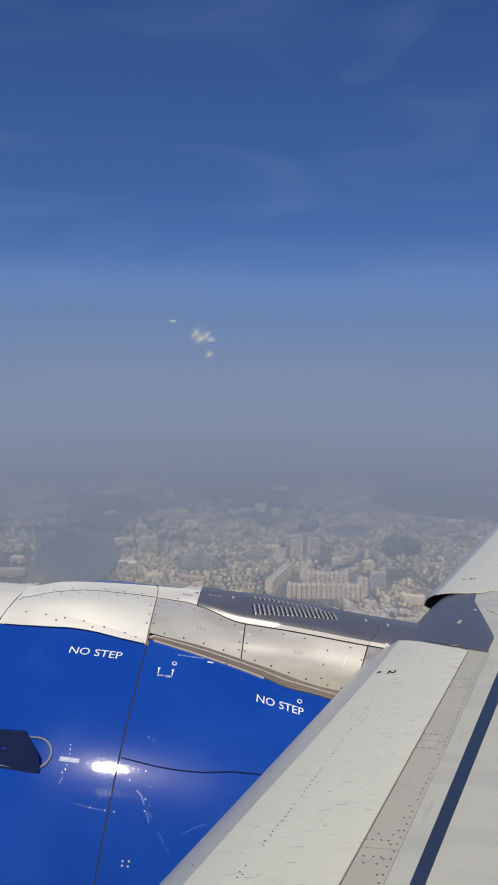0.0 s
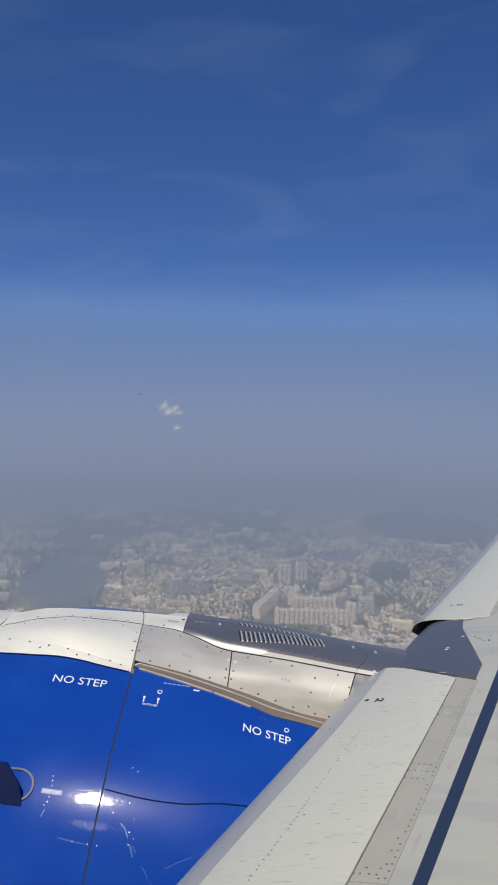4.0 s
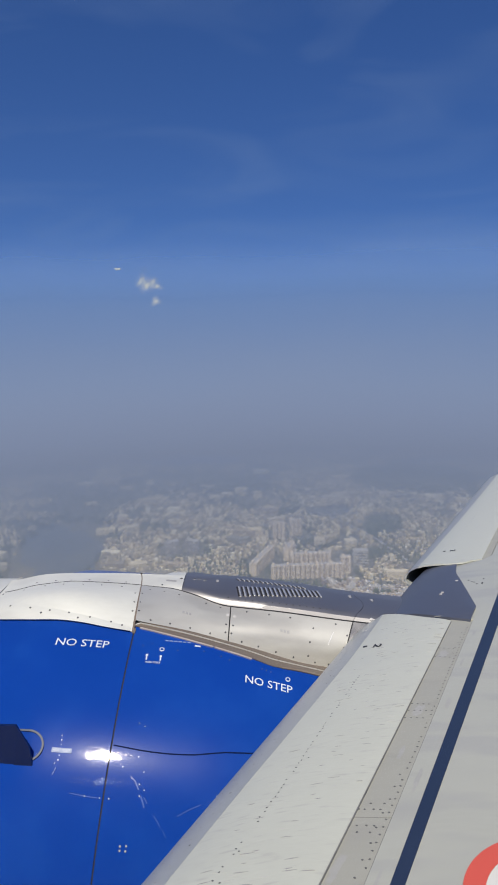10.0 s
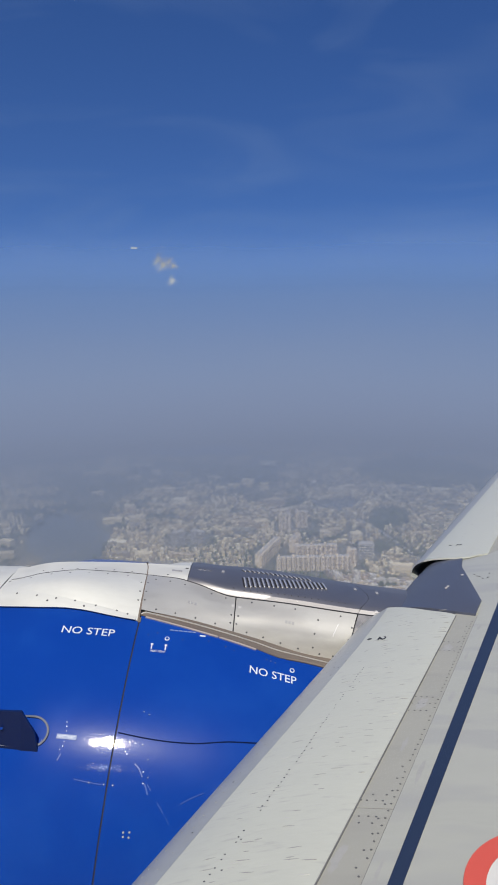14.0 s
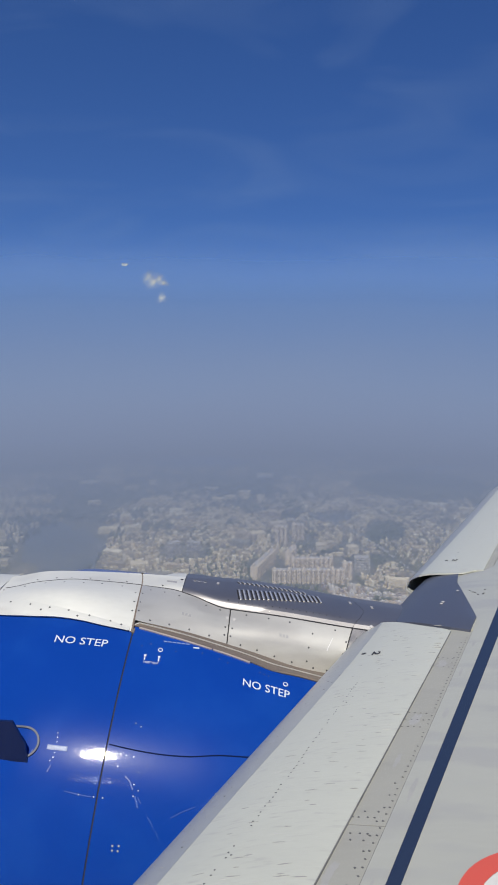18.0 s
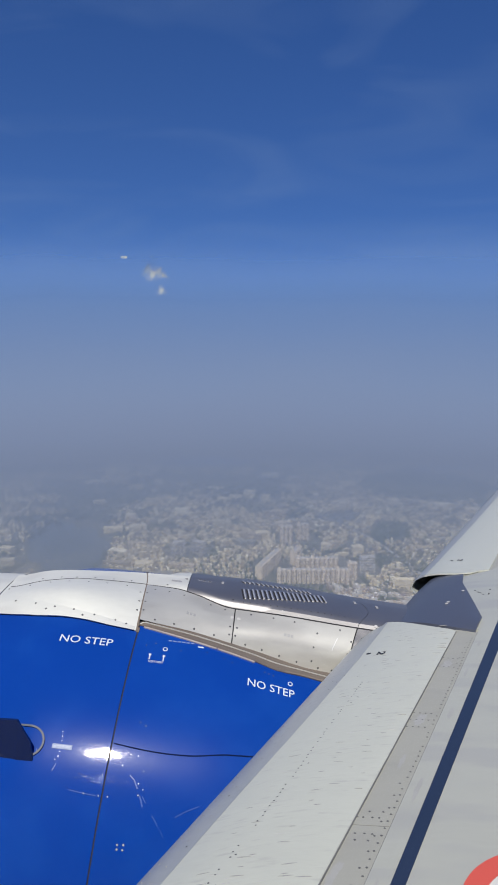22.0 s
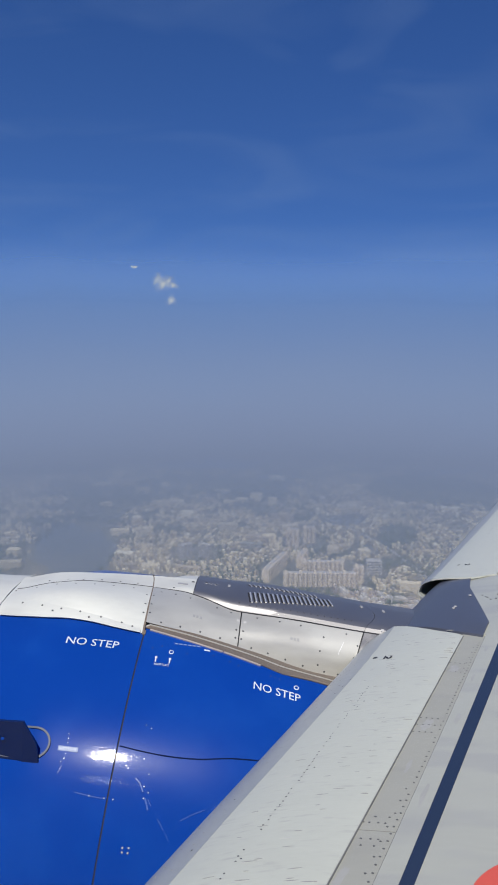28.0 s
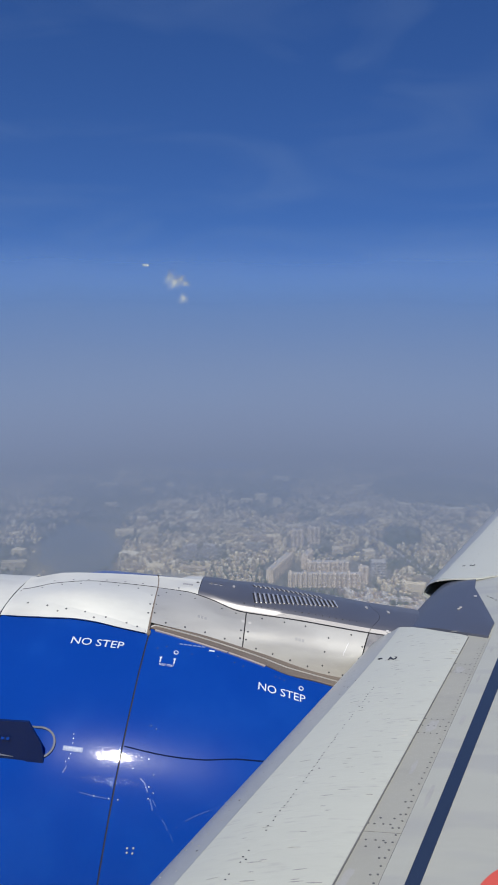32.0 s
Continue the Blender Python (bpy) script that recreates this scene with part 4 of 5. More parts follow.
# the pane: thin acrylic, with a few white scratches
PANE = bpy.data.materials.new("acrylic_pane")
PANE.use_nodes = True
pn, pk = PANE.node_tree.nodes, PANE.node_tree.links
pn.remove(pn["Principled BSDF"])
p_tr, p_gl, p_mx, p_fr = (pn.new(k) for k in ("ShaderNodeBsdfTransparent", "ShaderNodeBsdfGlossy", "ShaderNodeMixShader", "ShaderNodeFresnel"))
p_tr.inputs["Color"].default_value = (0.97, 0.98, 0.98, 1)
p_gl.inputs["Roughness"].default_value = 0.02
p_fr.inputs["IOR"].default_value = 1.25
pk.new(p_fr.outputs["Fac"], p_mx.inputs["Fac"])
pk.new(p_tr.outputs["BSDF"], p_mx.inputs[1])
pk.new(p_gl.outputs["BSDF"], p_mx.inputs[2])
pk.new(p_mx.outputs["Shader"], pn["Material Output"].inputs["Surface"])
SCRATCH = material("bright_scratch_facet", (0.97, 0.985, 1.0), 0.06, metal=1.0, blotch=0.0, grain=0.0)
GLINT_LAYERS = []   # mirror layers from the chipped core out: a scratch's soft glow in falling cover
for name, cover in (("chipped_core", 0.94), ("fine_frosting", 0.42), ("faint_frosting", 0.20), ("frost_bloom", 0.09)):
    m = SCRATCH.copy()
    m.name = name
    m.node_tree.nodes["Principled BSDF"].inputs["Alpha"].default_value = cover
    GLINT_LAYERS.append(m)
PANE_Y = 0.086
bm = bmesh.new()
rim = [bm.verts.new((0.128 * math.cos(2 * math.pi * k / 64), PANE_Y, 0.178 * math.sin(2 * math.pi * k / 64))) for k in range(64)]
hub = [bm.verts.new((x, PANE_Y, z)) for x, z in ((0.095, -0.085), (0.0, 0.165), (-0.095, -0.085))]
bm.faces.new(hub)


def nearest_hub(k):
    a = (2 * math.pi * (k % 64) / 64 + math.pi / 2) % (2 * math.pi)
    return 0 if a < 2.1 else (1 if a < 4.2 else 2)


for k in range(64):
    c0, c1 = nearest_hub(k), nearest_hub(k + 1)
    bm.faces.new((rim[k], rim[(k + 1) % 64], hub[c0]))
    if c0 != c1:
        bm.faces.new((rim[(k + 1) % 64], hub[c1], hub[c0]))
pane = part("pane", bm, PANE, window, "clear acrylic pane", smooth=False)
pane.visible_shadow = False
UNCLIMB = Euler((0, radians(-CLIMB), 0)).to_matrix()
random.seed(21)
CHIP, CRAZED = Vector((0.235, -0.165, -0.958)), Vector((0.206, -0.203, -0.957))   # the lie of the scratch facets, aimed to mirror the bright slat as a glint
for mx, mz, w, h, lean, hard in ((-14.37, 20.29, 0.42, 0.165, 0.1, True), (-11.62, 18.98, 0.34, 0.80, 0.35, False), (-11.02, 18.28, 0.52, 0.62, 0.6, False),
                                 (-10.30, 18.70, 0.30, 0.48, 0.3, False), (-9.80, 18.15, 0.42, 0.30, 0.1, False), (-10.02, 16.40, 0.38, 0.42, 0.3, False)):
    mid, facet = Vector((mx / 1000, PANE_Y - 0.004, mz / 1000)), CHIP if hard else CRAZED
    for layer, (grow, mat) in enumerate(zip((0.46, 0.80, 1.2, 1.65), GLINT_LAYERS)):
        if hard:
            grow = 0.85 if layer == 0 else grow * 0.9
        ring, bm = [], bmesh.new()
        for k in range(26):
            a = 2 * math.pi * k / 26
            r = grow * (1 + (0.05 if hard else 0.16) * math.sin(3 * a + mx * 7 + layer) + (0.0 if hard else random.uniform(-0.12, 0.12)))
            u, v = w * r * math.cos(a), h * r * math.sin(a)
            way = Vector(((mx + u * math.cos(lean) + v * math.sin(lean)) / 1000, PANE_Y - 0.004, (mz - u * math.sin(lean) + v * math.cos(lean)) / 1000))
            ring.append(bm.verts.new(UNCLIMB @ (way * (mid.dot(facet) / way.dot(facet)) * (1 + 0.0006 * layer))))
        bm.faces.new(ring)
        if not (hard and layer == 3):
            part("scratch" if layer == 0 else "frosted_rim", bm, mat, window, "small white scratch" if layer == 0 else "faint soft halo round a scratch")
        else:
            bm.free()

# ---- the city below ----
def ground_material():
    m = bpy.data.materials.new("city_ground")
    m.use_nodes = True
    n, l = m.node_tree.nodes, m.node_tree.links
    b = n["Principled BSDF"]
    b.inputs["Roughness"].default_value = 0.95
    co = n.new("ShaderNodeTexCoord")
    big = n.new("ShaderNodeTexNoise")
    big.inputs["Scale"].default_value = 0.007
    big.inputs["Detail"].default_value = 6
    fine = n.new("ShaderNodeTexNoise")
    fine.inputs["Scale"].default_value = 0.07
    fine.inputs["Detail"].default_value = 8
    r1, r2 = n.new("ShaderNodeValToRGB"), n.new("ShaderNodeValToRGB")
    e = r1.color_ramp.elements
    e[0].position, e[0].color = 0.36, (0.045, 0.060, 0.035, 1)
    e[1].position, e[1].color = 0.66, (0.16, 0.145, 0.115, 1)
    x = e.new(0.5)
    x.color = (0.085, 0.088, 0.060, 1)
    e = r2.color_ramp.elements
    e[0].position, e[0].color = 0.35, (0.055, 0.065, 0.05, 1)
    e[1].position, e[1].color = 0.7, (0.26, 0.24, 0.21, 1)
    mx = n.new("ShaderNodeMix")
    mx.data_type = "RGBA"
    mx.inputs["Factor"].default_value = 0.5
    for t in (big, fine):
        l.new(co.outputs["Object"], t.inputs["Vector"])
    l.new(big.outputs["Fac"], r1.inputs["Fac"])
    l.new(fine.outputs["Fac"], r2.inputs["Fac"])
    l.new(r1.outputs["Color"], mx.inputs["A"])
    l.new(r2.outputs["Color"], mx.inputs["B"])
    l.new(mx.outputs["Result"], b.inputs["Base Color"])
    return m


def island_material(name, stops, rough=0.85):
    """Each joined piece takes its own colour."""
    m = bpy.data.materials.new(name)
    m.use_nodes = True
    n, l = m.node_tree.nodes, m.node_tree.links
    b = n["Principled BSDF"]
    b.inputs["Roughness"].default_value = rough
    g = n.new("ShaderNodeNewGeometry")
    r = n.new("ShaderNodeValToRGB")
    r.color_ramp.interpolation = "LINEAR"
    els = r.color_ramp.elements
    while len(els) < len(stops):
        els.new(0.5)
    for el, (p, c) in zip(els, stops):
        el.position, el.color = p, (*c, 1)
    l.new(g.outputs["Random Per Island"], r.inputs["Fac"])
    t = n.new("ShaderNodeTexNoise")
    t.inputs["Scale"].default_value = 0.3
    co = n.new("ShaderNodeTexCoord")
    l.new(co.outputs["Object"], t.inputs["Vector"])
    mr = n.new("ShaderNodeMapRange")
    mr.inputs["To Min"].default_value, mr.inputs["To Max"].default_value = 0.7, 1.25
    l.new(t.outputs["Fac"], mr.inputs["Value"])
    h = n.new("ShaderNodeHueSaturation")
    l.new(mr.outputs["Result"], h.inputs["Value"])
    l.new(r.outputs["Color"], h.inputs["Color"])
    l.new(h.outputs["Color"], b.inputs["Base Color"])
    return m


HOUSES = island_material("house_walls", ((0.0, (0.44, 0.36, 0.21)), (0.2, (0.72, 0.61, 0.39)), (0.4, (0.21, 0.19, 0.14)), (0.6, (0.50, 0.40, 0.24)),
                                         (0.75, (0.82, 0.75, 0.55)), (0.88, (0.36, 0.28, 0.18)), (1.0, (0.20, 0.20, 0.17))))
LEAVES = island_material("tree_leaves", ((0.0, (0.035, 0.055, 0.025)), (0.5, (0.055, 0.08, 0.035)), (1.0, (0.09, 0.10, 0.05))), 0.9)
FIELD = material("dry_field", (0.13, 0.125, 0.095), 0.95, blotch=0.3, blotch_scale=0.01, grain=0.2, grain_scale=0.1)
SCRUB = material("green_scrub", (0.05, 0.065, 0.04), 0.95, blotch=0.3, blotch_scale=0.012, grain=0.25, grain_scale=0.15)
LAKE = material("lake_water", (0.035, 0.05, 0.06), 0.25, blotch=0.1, blotch_scale=0.01)
ROAD = material("dusty_road", (0.26, 0.25, 0.235), 0.9, blotch=0.15, blotch_scale=0.02)
FLATS = material("cream_stucco", (0.74, 0.61, 0.43), 0.85, blotch=0.12, blotch_scale=0.08, grain=0.1, grain_scale=0.8, random_value=0.08)
SHAFT = material("shaded_stucco", (0.30, 0.25, 0.19), 0.9, blotch=0.1, blotch_scale=0.3)
GLASS_D = material("dark_window_glass", (0.06, 0.065, 0.075), 0.2)
ROOF = material("weathered_roof", (0.38, 0.36, 0.33), 0.9, blotch=0.2, blotch_scale=0.15)
WALL_MATS = [material("house_paint", c, 0.85, blotch=0.12, blotch_scale=0.2, random_value=0.18)
             for c in ((0.62, 0.53, 0.40), (0.52, 0.40, 0.27), (0.70, 0.65, 0.55), (0.40, 0.32, 0.26), (0.60, 0.46, 0.31))]

GROUND_R = 30000.0
bm = bmesh.new()
bmesh.ops.create_circle(bm, cap_ends=True, cap_tris=True, radius=GROUND_R, segments=96)
me = bpy.data.meshes.new("ground")
bm.to_mesh(me)
bm.free()
me.materials.append(ground_material())
tagged(new("ground", me), "hazy city ground of dry earth and scrub", "ground", kind="structure")


def blob(cx, cy, rx, ry, turn, seed, n=40, z=0.25):
    """An uneven flat outline."""
    rnd = random.Random(seed)
    ph = [rnd.uniform(0, 6.28) for _ in range(4)]
    pts = []
    for k in range(n):
        a = 2 * math.pi * k / n
        r = 1 + 0.16 * math.sin(2 * a + ph[0]) + 0.12 * math.sin(3 * a + ph[1]) + 0.09 * math.sin(5 * a + ph[2]) + 0.06 * math.sin(9 * a + ph[3])
        x, y = rx * r * math.cos(a), ry * r * math.sin(a)
        pts.append((cx + x * math.cos(turn) - y * math.sin(turn), cy + x * math.sin(turn) + y * math.cos(turn), z))
    return pts


OPEN = [  # cx, cy, rx, ry, turn, kind
    (-470, 1760, 105, 240, 0.25, "lake"), (-170, 2830, 205, 110, 0.05, "lake"), (275, 2030, 75, 55, 0.5, "lake"), (620, 2400, 215, 210, 0.1, "scrub"),
    (400, 1880, 55, 95, -0.2, "scrub"), (760, 2690, 130, 60, 0.2, "lake"), (-760, 2700, 240, 90, 0.15, "scrub"), (-1000, 3300, 330, 130, 0.1, "lake"),
    (80, 3380, 260, 80, 0.05, "scrub"), (-420, 3500, 300, 70, 0.1, "scrub"), (650, 3250, 240, 85, 0.1, "scrub"), (1150, 3500, 260, 120, 0.0, "scrub"),
    (-640, 2330, 120, 45, 0.3, "field"), (210, 2260, 45, 24, 0.1, "field"), (30, 2480, 70, 40, 0.4, "scrub"), (-250, 1930, 60, 34, 0.3, "scrub"),
    (330, 1650, 50, 36, 0.2, "scrub"), (-60, 1960, 48, 28, 0.1, "scrub"), (450, 1560, 60, 45, 0.4, "scrub"), (-330, 1440, 70, 40, 0.2, "scrub"),
    (600, 1960, 50, 24, 0.3, "field"), (-900, 2060, 140, 70, 0.2, "scrub"), (360, 2950, 130, 50, 0.0, "field"), (-520, 3950, 500, 110, 0.0, "scrub"),
    (500, 3900, 420, 100, 0.05, "lake")]
KINDS = {"lake": ("lake", LAKE, "dull dark lake among the houses"), "scrub": ("park", SCRUB, "dark green scrub and trees"), "field": ("field", FIELD, "bare brown open field")}
for k, (cx, cy, rx, ry, turn, kind) in enumerate(OPEN):
    nm, mat, lab = KINDS[kind]
    bm = bmesh.new()
    bm.faces.new([bm.verts.new(p) for p in blob(cx, cy, rx, ry, turn, 50 + k, z=0.25 + 0.03 * k)])
    me = bpy.data.meshes.new(nm)
    bm.to_mesh(me)
    bm.free()
    me.materials.append(mat)
    tagged(new(nm, me), lab, nm, kind="structure")

# a railway line between dark verges, and roads
rail_y = smooth_table((-1100, -800, -597, -508, -406, -347, -218, -152, -39, 120, 420, 900), (1890, 1960, 2019, 2067, 2151, 2220, 2372, 2500, 2725, 2900, 3080, 3200))
bend_y = smooth_table((560, 640, 716, 809, 859, 982, 1200, 1500), (2700, 2640, 2534, 2390, 2274, 2173, 2090, 2040))
cross_y = smooth_table((-900, -400, -40, 160, 330, 420, 480), (3700, 2980, 2400, 2130, 1830, 1500, 1200))
LANES = ((rail_y, -1100, 900, 34, 0.9, SCRUB, "railway_verge", "dark green verge of a railway line"), (rail_y, -1100, 900, 8, 1.1, ROAD, "railway_line", "pale gravel bed of a railway line"),
         (bend_y, 560, 1500, 11, 1.3, ROAD, "road", "pale dusty road curving round the open ground"), (cross_y, -900, 480, 9, 1.5, ROAD, "road", "pale dusty road through the city"))
for line, x0, x1, width, z, mat, nm, lab in LANES:
    pts = [(x, line(x)) for x in span(x0, x1, 90)]
    bm = bmesh.new()
    prev = None
    for i, p in enumerate(pts):
        along = (Vector(pts[min(len(pts) - 1, i + 1)]) - Vector(pts[max(0, i - 1)])).normalized()
        row = [bm.verts.new((p[0] - along.y * k * width / 2, p[1] + along.x * k * width / 2, z)) for k in (-1, 1)]
        if prev:
            bm.faces.new((prev[0], prev[1], row[1], row[0]))
        prev = row
    bmesh.ops.recalc_face_normals(bm, faces=bm.faces)
    me = bpy.data.meshes.new(nm)
    bm.to_mesh(me)
    bm.free()
    me.materials.append(mat)
    tagged(new(nm, me), lab, "railway" if "railway" in nm else "road", kind="structure")

ESTATE = ((20, 265, 1490, 1660), (80, 190, 1770, 1850), (230, 310, 1545, 1620), (-205, -90, 1665, 1770))


def clear(x, y, pad=0.0):
    """True where no open ground, road or large block lies."""
    for cx, cy, rx, ry, turn, kind in OPEN:
        dx, dy = x - cx, y - cy
        u, v = dx * math.cos(turn) + dy * math.sin(turn), -dx * math.sin(turn) + dy * math.cos(turn)
        if (u / (rx + pad))**2 + (v / (ry + pad))**2 < 1.12:
            return False
    for line, x0, x1, half in ((rail_y, -1100, 900, 26), (bend_y, 560, 1500, 16), (cross_y, -900, 480, 14)):
        if x0 < x < x1:
            slope = (line(x + 5) - line(x - 5)) / 10
            if abs(y - line(x)) < (half + pad) * math.hypot(1, slope):
                return False
    return not any(x0 - 8 - pad < x < x1 + 8 + pad and y0 - 8 - pad < y < y1 + 8 + pad for x0, x1, y0, y1 in ESTATE)


# joined far houses: a box and a smaller roof room each
rng = np.random.default_rng(7)
spots = []
y = 1330.0
while y < 4350:
    half = 0.385 * y + 60
    step = 11.5 * (1.0 + max(0.0, y - 1500) / 5200)
    for x in np.arange(-half, half, step):
        px, py = x + rng.uniform(-4, 4), y + rng.uniform(-4, 4)
        dens = noise.noise(Vector((px * 0.0030, py * 0.0022, 1.5))) * 0.75 + noise.noise(Vector((px * 0.012, py * 0.010, 7.0))) * 0.5
        if dens > -0.20 + rng.uniform(-0.16, 0.16) and clear(px, py):
            spots.append((px, py, step))
    y += step * 0.95
near = [s for s in spots if s[1] < 1760 and abs(s[0]) < 470]
near.sort(key=lambda s: abs(s[0] - 200) * 0.5 + s[1])
near = near[:230]
near_set = set(near)
verts, faces = [], []


def add_box(cx, cy, w, d, z0, z1, a):
    c, s = math.cos(a), math.sin(a)
    k = len(verts)
    for z in (z0, z1):
        for u, v in ((-w, -d), (w, -d), (w, d), (-w, d)):
            verts.append((cx + u * c - v * s, cy + u * s + v * c, z))
    faces.extend(((k + 4, k + 5, k + 6, k + 7), (k, k + 1, k + 5, k + 4), (k + 1, k + 2, k + 6, k + 5), (k + 2, k + 3, k + 7, k + 6), (k + 3, k, k + 4, k + 7)))


for s in spots:
    if s in near_set:
        continue
    px, py, step = s
    a = round(noise.noise(Vector((px * 0.0033, py * 0.0033, 3))) * 4) * 0.4 + rng.uniform(-0.12, 0.12)
    w, d = step * rng.uniform(0.20, 0.46), step * rng.uniform(0.20, 0.46)
    hgt = rng.choice([3.5, 6.5, 9.5, 12.5, 16.0, 21.0], p=[0.22, 0.33, 0.25, 0.13, 0.05, 0.02])
    add_box(px, py, w, d, -0.5, hgt, a)
    if rng.random() < 0.6:
        add_box(px + rng.uniform(-0.4, 0.4) * w, py + rng.uniform(-0.4, 0.4) * d, w * 0.34, d * 0.4, hgt - 0.2, hgt + 2.8, a)
# larger blocks scattered over the distance
for k in range(260):
    py = rng.uniform(1450, 4300)
    px = rng.uniform(-0.38, 0.38) * py
    if clear(px, py, 16):
        add_box(px, py, rng.uniform(10, 34), rng.uniform(8, 13), -0.5, rng.uniform(9, 26), rng.uniform(-0.4, 0.4))
me = bpy.data.meshes.new("far_houses")
me.from_pydata(verts, [], faces)
me.materials.append(HOUSES)
tagged(new("far_houses", me), "dense low pale houses of a hazy city", "houses", kind="stuff")

# trees between the houses, joined
ico = bmesh.new()
bmesh.ops.create_icosphere(ico, subdivisions=1, radius=1.0)
iv = np.array([v.co[:] for v in ico.verts])
ifc = np.array([[v.index for v in f.verts] for f in ico.faces])
ico.free()
tv, tf, k = [], [], 0
count = 0
while count < 15000:
    py = 1330 + 2800 * rng.random()**1.3
    px = rng.uniform(-0.40, 0.40) * py
    green = noise.noise(Vector((px * 0.005, py * 0.004, 11.0)))
    if rng.random() > 0.45 + green * 0.9:
        continue
    if any(x0 < px < x1 and y0 < py < y1 for x0, x1, y0, y1 in ESTATE):
        continue
    if any(kind == "lake" and ((px - cx) / rx)**2 + ((py - cy) / ry)**2 < 1.15 for cx, cy, rx, ry, turn, kind in OPEN):
        continue
    r = rng.uniform(2.5, 6.0) * (1 + max(0, py - 1800) / 4000)
    v = iv * rng.uniform(0.7, 1.25, iv.shape) * (r, r, r * 0.8) + (px, py, r * 0.75)
    tv.append(v)
    tf.append(ifc + k)
    k += len(iv)
    count += 1
me = bpy.data.meshes.new("street_trees")
me.from_pydata(np.concatenate(tv).tolist(), [], np.concatenate(tf).tolist())
me.materials.append(LEAVES)
tagged(new("street_trees", me), "dark green tree clumps between the houses", "trees", kind="stuff")


# near houses, each a thing: walls, parapet, stair room, tank, windows
def house(kind, w, d, floors, mat):
    ident = Matrix.Identity(4)
    ob = thing("house", (0, 0, 0), "low flat-roofed pale concrete house in the city", "house", "city houses", frame_matrix=ident)
    hgt = floors * 3.1
    part("wall", box_bm(-w, w, -d, d, -0.3, hgt), mat, ob, smooth=False)
    bm = bmesh.new()
    for x0, x1, y0, y1 in ((-w, w, -d, -d + 0.3), (-w, w, d - 0.3, d), (-w, -w + 0.3, -d + 0.3, d - 0.3), (w - 0.3, w, -d + 0.3, d - 0.3)):
        box_bm(x0, x1, y0, y1, hgt, hgt + 0.9, bm)
    part("parapet", bm, mat, ob, smooth=False)
    part("roof", box_bm(-w + 0.3, w - 0.3, -d + 0.3, d - 0.3, hgt, hgt + 0.12), ROOF, ob, smooth=False)
    part("stair_room", box_bm(-w * 0.7, -w * 0.1, -d * 0.1, d * 0.6, hgt + 0.12, hgt + 2.7), mat, ob, smooth=False)
    if kind % 2:
        bm = bmesh.new()
        bmesh.ops.create_cone(bm, cap_ends=True, segments=10, radius1=0.8, radius2=0.75, depth=1.6, matrix=Matrix.Translation((w * 0.5, d * 0.3, hgt + 0.9)))
        part("water_tank", bm, GLASS_D, ob)
    for fl in range(floors):
        for x in span(-w * 0.6, w * 0.6, 2):
            part("window", box_bm(x - 0.7, x + 0.7, -d - 0.03, -d + 0.1, fl * 3.1 + 1.0, fl * 3.1 + 2.3), GLASS_D, ob, smooth=False)
    return ob


protos = [house(i, w, d, fl, WALL_MATS[i % 5]) for i, (w, d, fl) in enumerate(
    ((4.5, 5.5, 2), (5.5, 4.5, 3), (6.0, 5.5, 2), (4.2, 4.6, 4), (6.5, 4.2, 1), (5.0, 6.0, 3), (4.0, 5.0, 2), (6.2, 6.2, 4)))]
used = [False] * len(protos)
for i, (px, py, step) in enumerate(near):
    a = round(noise.noise(Vector((px * 0.0033, py * 0.0033, 3))) * 4) * 0.4 + rng.uniform(-0.08, 0.08)
    j = int(rng.integers(len(protos)))
    m = Matrix.Translation((px, py, 0)) @ Matrix.Rotation(a, 4, "Z")
    if used[j]:
        copy_thing(protos[j], m)
    else:
        protos[j].matrix_basis = m
        used[j] = True


# the cream apartment complex: slab blocks with bays and window rows
def apartment(bays, floors, label, mat, group="apartment complex"):
    ident = Matrix.Identity(4)
    ob = thing("apartment_block", (0, 0, 0), label, "apartment block", group, frame_matrix=ident)
    w, hgt = bays * 11.0, floors * 3.1
    part("wall", box_bm(-w / 2, w / 2, -7.0, 7.0, -0.5, hgt), mat, ob, smooth=False)
    part("roof", box_bm(-w / 2 + 0.4, w / 2 - 0.4, -6.6, 6.6, hgt, hgt + 0.3), ROOF, ob, smooth=False)
    for b in range(bays):
        x = -w / 2 + 11.0 * b + 5.5
        bay = part("bay", box_bm(x - 3.6, x + 3.6, -10.4, -7.0, -0.5, hgt + (1.8 if b % 2 else 0.6)), mat, ob, smooth=False)
        for fl in range(floors):
            for u in (-2.0, 2.0):
                part("window", box_bm(x + u - 0.7, x + u + 0.7, -10.46, -10.3, fl * 3.1 + 0.9, fl * 3.1 + 2.3), GLASS_D, bay, smooth=False)
        # flat dark strip: shade of the recess between bays put into its colour
        part("shaft", box_bm(x + 4.3, x + 6.7, -7.06, -6.9, 0.5, hgt - 0.8), SHAFT, ob, smooth=False)
        if b % 3 == 0:
            part("tank_room", box_bm(x - 2.6, x + 2.6, -2.0, 2.5, hgt + 0.3, hgt + 4.6), mat, ob, smooth=False)
    return ob


